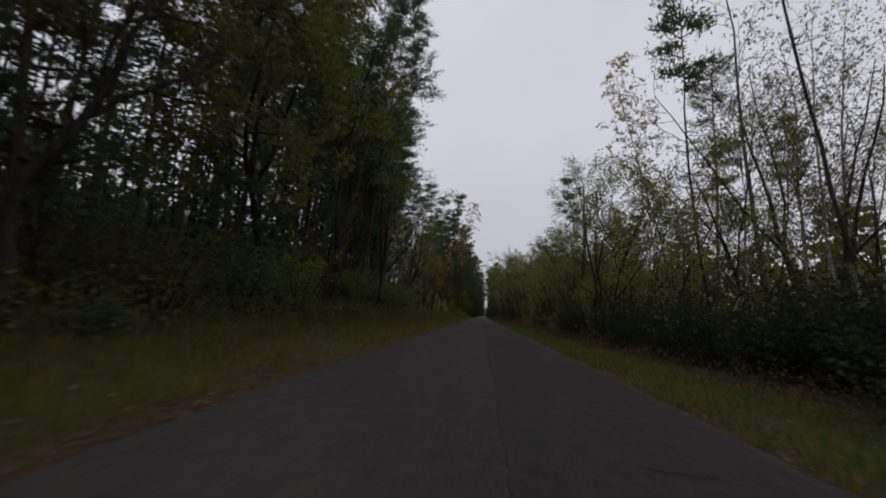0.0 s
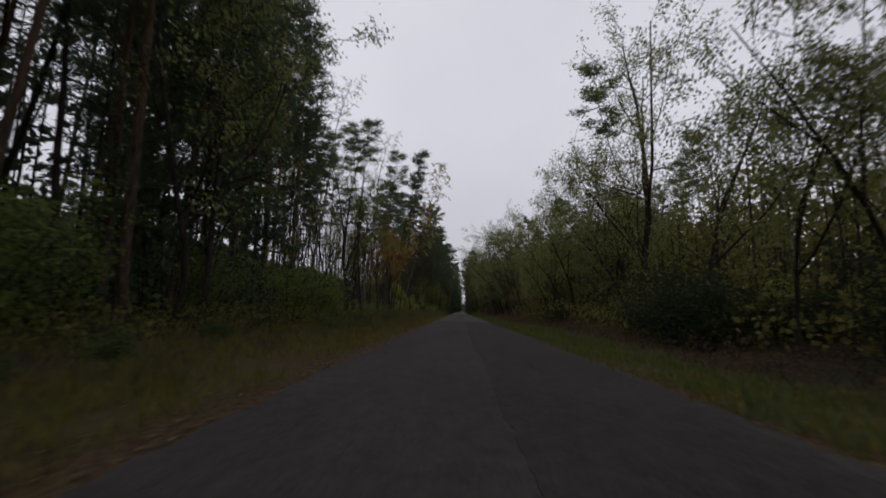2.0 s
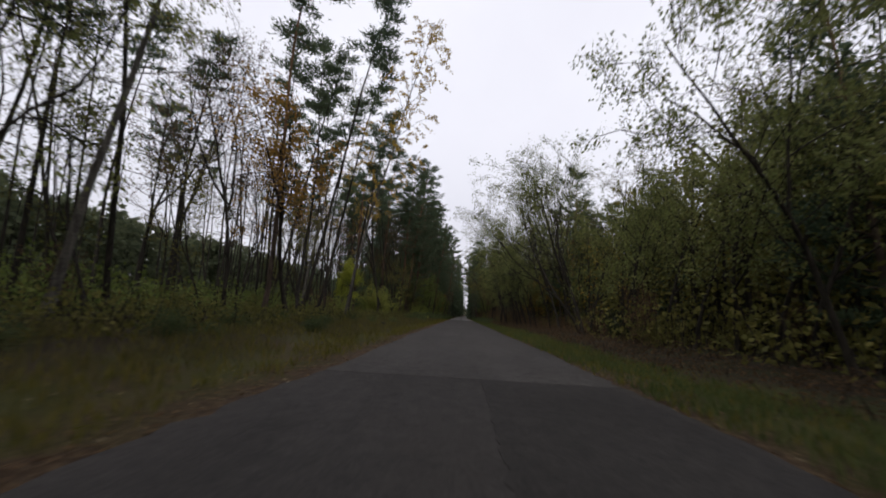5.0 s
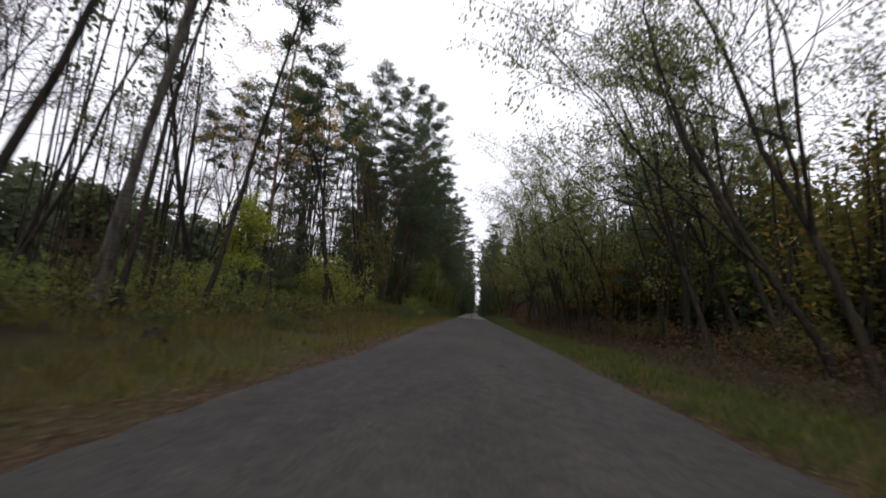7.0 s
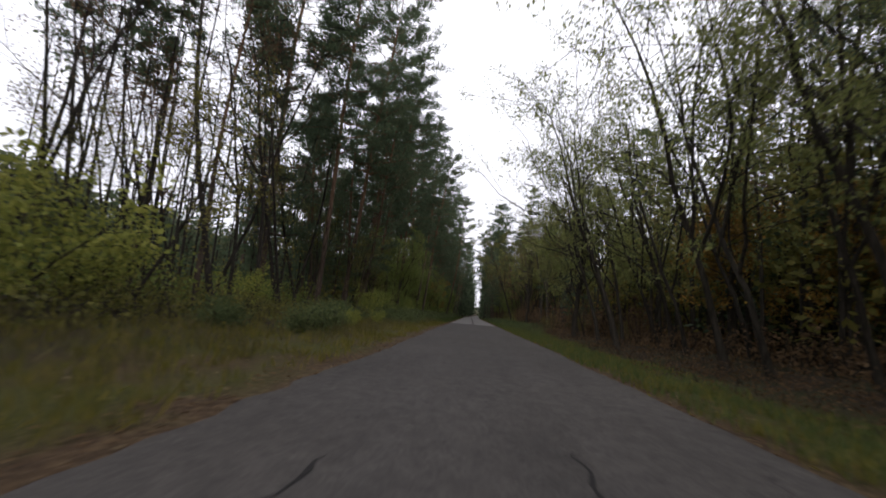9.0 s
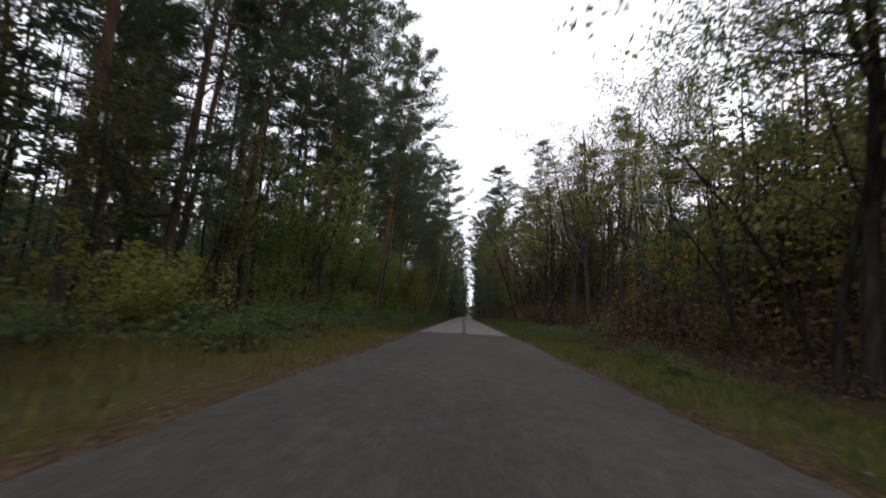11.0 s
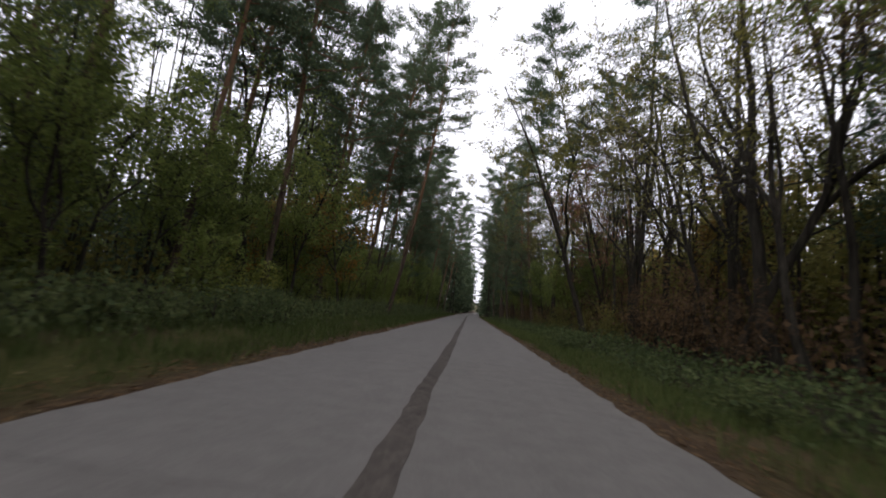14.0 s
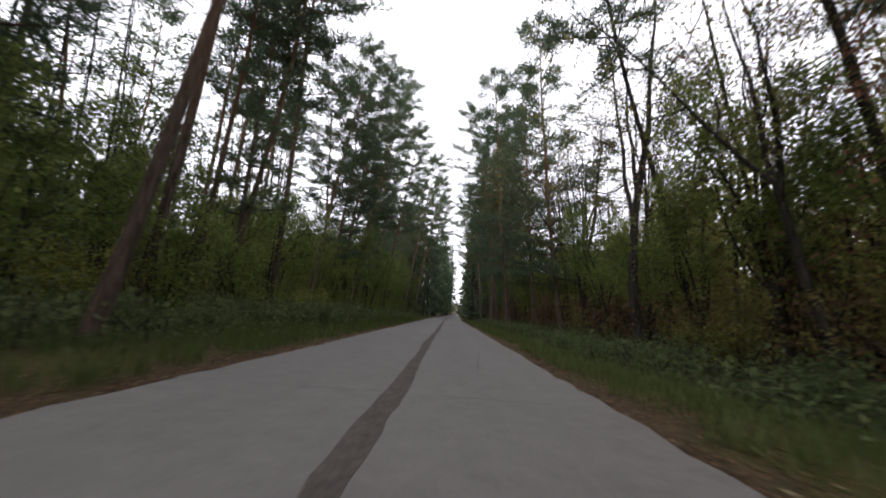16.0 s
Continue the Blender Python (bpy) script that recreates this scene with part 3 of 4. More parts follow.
# ---- trees ----
PINES = [
    pine_tree(11, 27, 0.17, 0.5, 3.2, "tall pine with a bare orange upper trunk", tilt=0.06),
    pine_tree(12, 24, 0.14, 0.55, 2.8, "tall slim pine with a high crown", bark=BARK_DARK),
    pine_tree(13, 21, 0.17, 0.18, 3.4, "dark pine with boughs far down its trunk", tufts=7),
    pine_tree(14, 28, 0.19, 0.42, 4.4, "tall pine with broad overhanging boughs", tufts=8, needle=0.36, tilt=0.08),
    pine_tree(15, 14, 0.14, 0.12, 3.0, "bushy dark young pine", tufts=7),
    pine_tree(19, 28, 0.17, 0.5, 4.2, "tall pine leaning out over the road", tufts=8, needle=0.36, bark=BARK_DARK, tilt=0.38),
    pine_tree(20, 32, 0.19, 0.52, 4.6, "very tall pine leaning to the road with layered boughs", tufts=8, needle=0.38, tilt=0.18),
]
FAR_PINES = [
    pine_tree(16, 25, 0.18, 0.5, 3.0, "tall pine inside the wood", 4, 5, fine=False),
    pine_tree(17, 20, 0.16, 0.25, 3.2, "dark pine inside the wood", 4, 5, fine=False),
    pine_tree(18, 13, 0.13, 0.1, 2.8, "bushy young pine inside the wood", 2, 5, fine=False),
]
POLES = [
    pine_tree(21, 22, 0.12, 0.78, 1.9, "slender pine pole with a small crown", 12, 5, fine=False, bark=BARK_DARK, lean=0.12),
    pine_tree(22, 20, 0.1, 0.74, 1.7, "thin pine with dead side twigs", 18, 5, fine=False, bark=BARK_DARK, lean=0.16),
    pine_tree(23, 24, 0.14, 0.7, 2.1, "thin leaning pine with a sparse crown", 14, 5, fine=False, lean=0.12),
]
ROBINIAS = [
    broad_tree(31, 12, 0.095, 0.22, LEAF_ROBINIA, "crooked dark roadside tree with thin olive leaves", 17, 0.15, droop=1),
    broad_tree(32, 14, 0.105, 0.32, LEAF_ROBINIA, "forked dark tree leaning over the road", 16, 0.15, droop=1),
    broad_tree(33, 11, 0.09, 0.15, LEAF_ROBINIA, "crooked dark tree with small green leaves", 18, 0.15, droop=1),
    broad_tree(34, 15, 0.15, 0.4, LEAF_ROBINIA, "big crooked tree with boughs far out over the road", 15, 0.15, droop=1),
    broad_tree(35, 16.5, 0.12, 0.5, LEAF_ROBINIA, "slanting dark tree arching far over the road", 14, 0.15, droop=1, low=0.42, reach=1.25, lift=0.035),
    broad_tree(36, 17, 0.12, 0.2, LEAF_ROBINIA, "tall forked dark tree with feathery hanging leaves", 15, 0.15, droop=1, low=0.36, reach=1.45, lift=0.0),
]
TALLS = [
    broad_tree(41, 21, 0.22, 0.12, LEAF_OLIVE, "tall half-bare broad-leaved tree", 13, 0.14, low=0.35, name="oak_tree"),
    broad_tree(42, 19, 0.2, 0.2, LEAF_GREEN, "tall broad-leaved tree with thinning green leaves", 18, 0.15, low=0.25, name="oak_tree"),
    broad_tree(47, 17, 0.18, 0.1, LEAF_OLIVE, "dense broad-leaved tree with olive leaves", 36, 0.19, low=0.22, reach=1.15, name="oak_tree"),
    broad_tree(44, 25, 0.22, 0.2, LEAF_OLIVE, "old half-bare oak leaning out over the road", 30, 0.18, low=0.45, reach=1.1, name="oak_tree"),
]
BARES = [
    broad_tree(45, 16, 0.11, 0.08, LEAF_BROWN, "slim nearly bare tree with a few brown leaves", 8, 0.12, low=0.4, name="bare_tree"),
    broad_tree(46, 14, 0.12, 0.2, LEAF_OLIVE, "bare crooked tree with a few olive leaves", 10, 0.12, low=0.35, name="bare_tree"),
]
BIRCHES = [
    birch_tree(51, 20, 0.095, 0.19, LEAF_GOLD, "grey-barked birch with golden leaves", 26, BARK_GREY),
    birch_tree(52, 17, 0.1, 0.14, LEAF_OLIVE, "slim birch with sparse olive leaves", 5),
    birch_tree(53, 24, 0.15, 0.16, LEAF_OLIVE, "tall grey birch with hanging olive twigs", 10, BARK_GREY),
]
TURNING = [
    broad_tree(61, 9, 0.1, 0.1, LEAF_ORANGE, "small tree in orange autumn leaves", 16, 0.2, name="autumn_tree"),
    broad_tree(62, 8, 0.1, 0.16, LEAF_YELLOW, "small tree with yellow-green leaves", 28, 0.17, low=0.38, name="autumn_tree"),
    broad_tree(63, 15, 0.16, 0.1, LEAF_ORANGE, "tall tree in orange autumn leaves", 20, 0.18, low=0.45, name="autumn_tree"),
    broad_tree(64, 22, 0.17, 0.08, LEAF_GOLD, "tall broad-leaved tree in brown-gold leaves", 22, 0.15, low=0.5, name="autumn_tree"),
    broad_tree(68, 14, 0.15, 0.1, LEAF_RUSSET, "young beech with withered russet leaves", 17, 0.15, low=0.12, name="beech_tree"),
]
UNDER = [
    broad_tree(65, 9.5, 0.09, 0.15, LEAF_GREEN, "young broad-leaved tree with soft green leaves", 26, 0.13, low=0.28, name="young_tree"),
    broad_tree(66, 7.5, 0.07, 0.25, LEAF_GREEN, "slim young tree with spreading green leaves", 26, 0.13, low=0.3, name="young_tree"),
    broad_tree(69, 11, 0.08, 0.1, LEAF_OLIVE, "slim half-bare young tree with olive leaves", 10, 0.14, low=0.25, name="young_tree"),
]
BUSHES = [
    bush(71, 3.4, 3.0, LEAF_GREEN, "dense green roadside bush", 10, 14, 0.14),
    bush(72, 2.6, 2.6, LEAF_OLIVE, "olive thicket bush with thin stems", 10, 15, 0.1),
    bush(73, 3.0, 2.6, LEAF_LIME, "bush with yellow-green leaves", 10, 15, 0.14),
    bush(74, 4.6, 2.6, LEAF_BROWN, "tall brown-leaved sapling thicket", 9, 9, 0.13),
    bush(75, 0.9, 1.1, LEAF_WEED, "low green weeds on the verge", 10, 9, 0.1, "weed_clump"),
    bush(76, 5.5, 3.4, LEAF_GREEN, "tall leafy green thicket", 12, 16, 0.17),
]
BUSHES.append(bush(77, 2.6, 3.4, LEAF_DARK, "dense dark evergreen shrub, also used as shade fill", 12, 24, 0.12))
STUMPS = [stump(78, 0.75, 0.24, "dark weathered tree stump in the dry grass"), stump(79, 0.4, 0.28, "low dark tree stump in the dry grass")]
used = set()


def put(proto, x, y, turn=None, scale=1.0, group=""):
    """Sets a plant on the ground; the first use takes the pattern plant itself."""
    x = x + float(bend(y))
    z = float(ground_height(x, y))
    turn = rng_t.uniform(0, 360) if turn is None else turn
    m = pose(x, y, z, 0, 0, turn)
    if proto.name in used:
        ob = copy_thing(proto, m)
    else:
        used.add(proto.name)
        proto.matrix_basis = m
        ob = proto
    ob.scale = (scale, scale, scale)
    if group:
        ob["group"] = group
    return ob


rng_t = np.random.default_rng(5)
# single trees: kind, variant, x, y, turn, scale
LAND = [
    ("stump", 0, -9.3, 100.5, 40, 0.7), ("stump", 1, -6.0, 97.6, 120, 0.6),
    ("pine", 0, 19.7, 39.6, None, 0.95), ("birch", 2, 14.5, 24.0, 150, 1.0), ("birch", 0, 13.8, 33.0, 190, 1.1), ("birch", 1, 16.5, 28.7, 200, 1.0),
    ("birch", 1, 18.0, 22.4, 170, 1.1), ("birch", 0, 16.5, 42.5, 20, 0.95), ("bare", 1, 13.0, 18.6, 200, 1.1), ("birch", 2, 22.0, 31.9, 170, 0.95), ("birch", 1, 24.0, 38.9, 200, 1.1),
    ("rob", 2, 8.8, 32.0, 175, 1.22), ("rob", 1, 8.4, 30.2, 180, 1.0), ("rob", 2, 10.8, 46.4, 185, 1.25), ("rob", 1, 11.4, 54.7, 170, 0.9), ("rob", 0, 10.4, 65.8, 200, 1.05), ("bare", 1, 13.6, 61.0, 180, 1.1),
    ("rob", 2, 9.5, 38.9, 150, 0.9), ("bush", 2, 16.0, 47.1, None, 1.0), ("pine", 2, 23.8, 75.9, None, 0.75), ("rob", 1, 10.5, 72.2, 190, 0.85),
    ("rob", 4, 10.2, 103.0, 185, 1.05), ("rob", 5, 12.0, 110.4, 185, 1.12), ("rob", 5, 11.4, 106.8, 175, 1.1), ("pine", 4, 17.0, 117.0, None, 1.1), ("pine", 4, 16.5, 124.0, None, 1.1), ("pine", 2, 19.0, 130.0, None, 0.8), ("rob", 5, 7.5, 139.5, 180, 1.17),
    ("rob", 5, 7.9, 144.6, 165, 1.0), ("rob", 2, 7.6, 150.5, 180, 1.25), ("rob", 5, 9.6, 108.5, 180, 1.05), ("rob", 5, 10.0, 101.5, 190, 1.1), ("tall", 0, 13.5, 99.0, 180, 0.85), ("tall", 1, 7.6, 149.7, 180, 0.9), ("tall", 0, 15.0, 146.5, 190, 0.9), ("pine", 2, 24.0, 150.3, None, 1.1), ("turn", 0, 13.5, 137.8, None, 0.9),
    ("pine", 4, 15.5, 133.2, None, 1.2), ("turn", 2, 16.5, 138.0, None, 0.8), ("turn", 0, 12.6, 131.5, None, 0.7),
    ("tall", 0, 10.0, 181.4, 160, 1.0), ("tall", 0, 13.4, 182.0, 170, 1.0), ("tall", 0, 9.4, 227.0, 180, 1.15), ("tall", 0, 15.6, 214.5, 180, 1.3), ("turn", 4, 14.2, 222.0, None, 1.05), ("bare", 0, 12.4, 246.0, None, 1.5), ("pine", 1, 11.0, 209.2, 180, 1.2), ("pine", 5, 12.9, 217.5, 180, 1.0), ("pine", 5, 12.2, 227.0, 185, 0.95), ("pine", 2, -13.0, 217.0, None, 1.3), ("pine", 3, -16.0, 221.0, None, 1.0), ("tall", 1, -13.6, 212.0, 0, 1.2), ("tall", 0, 15.6, 192.9, 180, 1.0), ("tall", 1, 8.6, 187.1, 180, 1.0), ("tall", 2, 9.4, 196.0, 60, 1.1), ("tall", 3, 8.6, 212.0, 140, 0.88), ("turn", 4, 10.4, 213.5, 180, 0.95), ("bare", 0, 11.5, 193.5, 160, 1.35),
    ("pine", 3, 13.8, 215.7, 180, 0.85), ("tall", 0, 10.7, 208.3, 170, 1.05), ("turn", 2, 12.6, 207.0, None, 0.85), ("bush", 3, 10.5, 212.8, None, 1.2), ("bush", 3, 12.0, 205.1, None, 1.3),
    ("pine", 2, 8.8, 238.9, None, 1.2), ("tall", 0, 10.7, 239.1, 180, 0.95), ("pine", 3, 6.5, 268.0, None, 1.05), ("pine", 2, 6.7, 252.0, None, 1.35), ("pine", 2, 8.2, 246.0, None, 1.2), ("pine", 3, 6.4, 259.0, None, 1.0),
    ("pine", 2, -12.5, 52.7, None, 1.2), ("pine", 1, -10.2, 42.2, 0, 0.95), ("tall", 1, -10.6, 30.0, 0, 1.28), ("rob", 1, -10.2, 40.5, -50, 1.15), ("birch", 2, -12.6, 60.0, 10, 0.9), ("turn", 2, -9.8, 88.5, None, 0.85), ("pole", 0, -11.2, 94.0, None, 1.25), ("bush", 1, -11.0, 11.2, None, 0.8), ("tall", 2, -9.5, 18.1, 0, 0.9), ("tall", 1, -11.1, 67.0, 0, 1.0), ("rob", 1, -13.2, 73.0, 0, 1.2), ("birch", 2, -11.7, 75.8, 10, 0.95),
    ("pine", 1, -16.2, 79.0, None, 0.85), ("birch", 0, -9.8, 100.4, 0, 1.34), ("birch", 2, -16.0, 107.0, 10, 1.12), ("pole", 0, -11.4, 97.9, None, 1.1),
    ("pole", 0, -12.9, 104.8, None, 1.1), ("pole", 1, -10.2, 90.7, None, 1.1), ("turn", 1, -13.7, 112.4, 180, 0.8), ("bush", 2, -11.2, 124.5, None, 1.45), ("bush", 2, -11.9, 126.9, None, 1.1), ("bush", 2, -6.0, 135.5, None, 0.28), ("bush", 2, -6.6, 137.3, None, 0.25), ("bush", 2, -6.4, 143.5, None, 0.28),
    ("pine", 4, -14.8, 122.3, None, 0.95), ("pole", 0, -12.9, 143.3, 90, 1.15), ("pine", 3, -11.8, 147.5, None, 1.05), ("pine", 2, -15.5, 146.0, None, 1.5), ("pine", 2, -10.6, 155.5, None, 1.1), ("turn", 3, -11.0, 121.8, 180, 1.05), ("rob", 1, 12.2, 136.0, 180, 1.15), ("rob", 3, 10.8, 140.5, 170, 1.0), ("rob", 1, 8.8, 129.5, 185, 1.1),
    ("pole", 2, -12.9, 134.6, 200, 0.95), ("pole", 1, -16.4, 141.2, None, 1.2), ("pine", 3, -11.0, 160.7, None, 0.92), ("pine", 3, -9.4, 169.0, None, 0.88), ("pine", 3, -11.0, 174.0, None, 0.9), ("pine", 1, -13.6, 164.2, None, 1.0),
    ("pine", 0, -9.2, 186.0, None, 1.1), ("pine", 3, -9.6, 201.0, None, 0.95), ("pine", 6, -6.0, 214.8, 0, 0.86), ("pine", 3, -19.8, 212.6, None, 1.15), ("pine", 6, -10.2, 227.0, 10, 0.88), ("pine", 0, -14.5, 234.0, None, 1.0),
    ("pine", 3, -9.8, 246.5, None, 0.85), ("turn", 0, -6.8, 204.4, None, 0.82), ("pine", 1, -11.0, 207.5, None, 1.1), ("pine", 2, -10.4, 211.0, None, 1.2), ("tall", 1, -12.4, 203.5, 0, 1.1), ("turn", 0, -13, 207, None, 0.8),
    ("pine", 3, -10.2, 240.0, 100, 0.86), ("pine", 3, -9.4, 250.0, 80, 0.85), ("pine", 3, -8.0, 263.0, 100, 0.95), ("pine", 3, 6.0, 283.0, None, 0.9), ("pine", 3, -6.8, 278.0, 90, 1.0), ("pine", 3, -6.6, 294.0, 90, 1.05), ("pine", 3, -6.5, 310.0, 90, 1.05), ("pine", 3, 5.8, 302.0, None, 0.95),
    ("pine", 3, -7.4, 179.0, None, 0.85),
    ("rob", 2, 10.2, 26.0, 200, 0.95), ("rob", 0, 10.8, 36.5, 170, 0.95), ("rob", 2, 11.0, 57.5, 150, 1.05), ("rob", 0, 11.2, 55.8, 150, 1.05), ("tall", 1, 10.8, 53.0, 180, 1.15), ("rob", 0, 11.5, 51.0, 160, 1.1), ("rob", 2, 11.5, 62.0, 180, 1.1), ("rob", 0, 10.5, 18.5, 190, 0.85),
]

for kind, k, x, y, turn, scale in LAND:
    if kind == "pine" and turn is None:
        turn = (0 if x < 0 else 180) + rng_t.uniform(-35, 35)
    put({"pine": PINES, "pole": POLES, "rob": ROBINIAS, "tall": TALLS, "bare": BARES, "birch": BIRCHES, "turn": TURNING, "bush": BUSHES, "stump": STUMPS}[kind][k], x, y, turn, scale)


def row(kinds, x0, x1, y0, y1, step, lo=0.85, hi=1.15, turn=None, spread=40, group=""):
    """A loose row or stand of plants along the road."""
    rng = np.random.default_rng(int(abs(x0 * 70 + y0 * 13 + step * 1010)))
    y = y0 + rng.uniform(0, step)
    while y < y1:
        x = rng.uniform(x0, x1)
        k = kinds[rng.integers(len(kinds))]
        if all((x - a) ** 2 + (y - b) ** 2 > 1.5 for _, _, a, b, _, _ in LAND):
            put(k, x, y, rng.uniform(0, 360) if turn is None else turn + rng.uniform(-spread, spread), rng.uniform(lo, hi), group)
        y += step * rng.uniform(0.5, 1.5)


G = "trees of the roadside wood"
# left of the road
row([PINES[4], PINES[2], TALLS[2]], -13, -9.5, -4, 20, 3.0, 0.8, 1.1, group=G)
row([PINES[1], PINES[0], TALLS[1], PINES[3]], -13.5, -11.3, 22, 52, 3.6, 0.85, 1.05, turn=0, group=G)
row([FAR_PINES[0], FAR_PINES[0], POLES[2], FAR_PINES[1]], -17, -12, -30, 60, 3.0, group=G)
row([POLES[0], POLES[1], FAR_PINES[0]], -26, -17, -5, 70, 2.2, group=G)
row([PINES[2], FAR_PINES[1], FAR_PINES[0]], -21, -13, 42, 66, 2.4, group=G)
row([PINES[1], FAR_PINES[0], PINES[2]], -17, -12.5, 26, 46, 2.6, group=G)
row([POLES[0], POLES[1], POLES[2], BARES[0]], -14, -10, 56, 150, 4.2, group=G)
row([POLES[0], POLES[1], POLES[0], POLES[1], BARES[0]], -26, -14, 60, 150, 2.0, group=G)
row([PINES[0], PINES[1], PINES[3], POLES[2]], -14.5, -10.6, 152, 215, 4.0, 0.9, 1.15, turn=0, group=G)
row([UNDER[2]], -14, -10.5, 114, 160, 4.0, 0.7, 1.1, group=G)
row([UNDER[2]], -15, -11.5, 56, 112, 9.0, 0.7, 1.0, group=G)
row([BARES[0]], -24, -13, 60, 150, 7.0, 1.0, 1.3, group=G)
row(UNDER[:2], -13, -8.8, 158, 300, 3.0, 0.8, 1.15, turn=0, group=G)
row(UNDER[:2], -18, -13, 170, 300, 3.0, 0.9, 1.2, group=G)
row([PINES[2], FAR_PINES[1], PINES[4], FAR_PINES[2]], -18, -11.5, 148, 178, 3.6, group=G)
row([FAR_PINES[0], POLES[0], FAR_PINES[1]], -26, -13, 152, 260, 4.0, group=G)
row([FAR_PINES[1], PINES[3], PINES[0], PINES[2]], -13, -9.8, 222, 340, 5.0, 0.85, 1.1, turn=0, group=G)
# right of the road
row([ROBINIAS[0], ROBINIAS[2], ROBINIAS[2]], 9.3, 11.3, 70, 100, 2.8, 1.0, 1.15, turn=180, group=G)
row([ROBINIAS[5], ROBINIAS[1], ROBINIAS[5], ROBINIAS[0]], 8.2, 10.6, 111, 160, 4.4, 0.8, 1.1, turn=180, spread=65, group=G)
row([BARES[0], BIRCHES[1], POLES[1], BARES[1], BIRCHES[1]], 12, 26, -5, 72, 2.4, group=G)
row([FAR_PINES[2], TALLS[0], BARES[1], BARES[0], ROBINIAS[2], FAR_PINES[1]], 11, 24, 74, 200, 2.4, group=G)
row([BARES[0], BARES[1], TALLS[0]], 9.5, 13.5, 165, 250, 4.2, 1.0, 1.3, turn=180, group=G)
row([TALLS[0], BARES[0], POLES[0], BARES[1]], 12, 26, 190, 270, 2.8, group=G)
row([FAR_PINES[1], PINES[2], PINES[3]], 6.8, 12, 250, 340, 3.6, 0.85, 1.1, turn=180, group=G)
row(UNDER[:2], 9, 13, 215, 300, 2.6, 0.75, 1.1, turn=180, group=G)
B = "bushes of the forest edge"
row([BUSHES[1], BUSHES[3], BUSHES[0]], -12, -9, -2, 60, 3.2, group=B)
row([BUSHES[0], BUSHES[1], BUSHES[3], BUSHES[2]], -15, -11, 60, 150, 4.6, 0.4, 0.75, group=B)
row([BUSHES[0], BUSHES[5], BUSHES[2]], -11.5, -8.5, 150, 300, 4.0, 0.5, 0.9, group=B)
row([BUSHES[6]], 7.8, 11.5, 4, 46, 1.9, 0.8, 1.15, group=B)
# These two rows add near-black shrubs in place of the wood's shade.
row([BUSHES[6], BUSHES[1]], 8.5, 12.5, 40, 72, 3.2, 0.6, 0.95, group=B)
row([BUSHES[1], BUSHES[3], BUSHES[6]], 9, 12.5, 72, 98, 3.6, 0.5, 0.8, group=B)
row([BUSHES[3], BUSHES[1]], 8.5, 12, 98, 190, 6.5, 0.45, 0.7, group=B)
row([BUSHES[3], BUSHES[1]], 7.2, 10, 190, 300, 3.6, 0.5, 0.9, group=B)
row([BUSHES[4]], -9, -6, 2, 110, 3.0, 0.35, 0.7, group="weeds of the verge")
row([BUSHES[4]], -8, -5.5, 126, 260, 2.0, 0.7, 1.1, group="weeds of the verge")
row([BUSHES[4]], 4.8, 6.8, 150, 260, 3.2, 0.5, 0.85, group="weeds of the verge")


# ---- what nobody could count: far woods, grass, fallen leaves ----
def far_woods(seed, x0, x1, y0, y1, count, height, label, leaf, low=0.12, wide=1.9, n=150, size=0.75, girth=0.13, vary=(0.6, 1.15)):
    """A distant stand: thin trunks and ragged leafy crowns in one mesh."""
    rng = np.random.default_rng(seed)
    wood, crown = Quads(), Quads()
    for _ in range(count):
        x, y, h = rng.uniform(x0, x1), rng.uniform(y0, y1), height * rng.uniform(*vary)
        x += float(bend(y))
        z = float(ground_height(x, y))
        wood.tube([(x, y, z - 0.1), (x + 0.2 * rng.normal(), y, z + h * 0.5), (x + 0.3 * rng.normal(), y, z + h)], [girth, girth * 0.7, 0.03], 4)
        t = rng.uniform(0, 1.0, n)
        r = wide * (1.05 - t) ** 0.6 * np.sqrt(rng.uniform(0.02, 1, n)) * (0.75 + 0.25 * np.sin(h * t * 2.4 + x))
        a = rng.uniform(0, 6.28, n)
        crown.leaves(rng, np.stack([x + r * np.cos(a), y + r * np.sin(a), z + h * (low + (1 - low) * t)], -1), size, size * 0.27, np.stack([np.cos(a), np.sin(a), 0 * a - 0.1], -1), 0.5)
    a = new("far_woods", crown.mesh("far_woods", leaf))
    b = new("far_trunks", wood.mesh("far_trunks", BARK_DARK))
    for ob in (a, b):
        tagged(ob, label, "woods", kind="stuff")


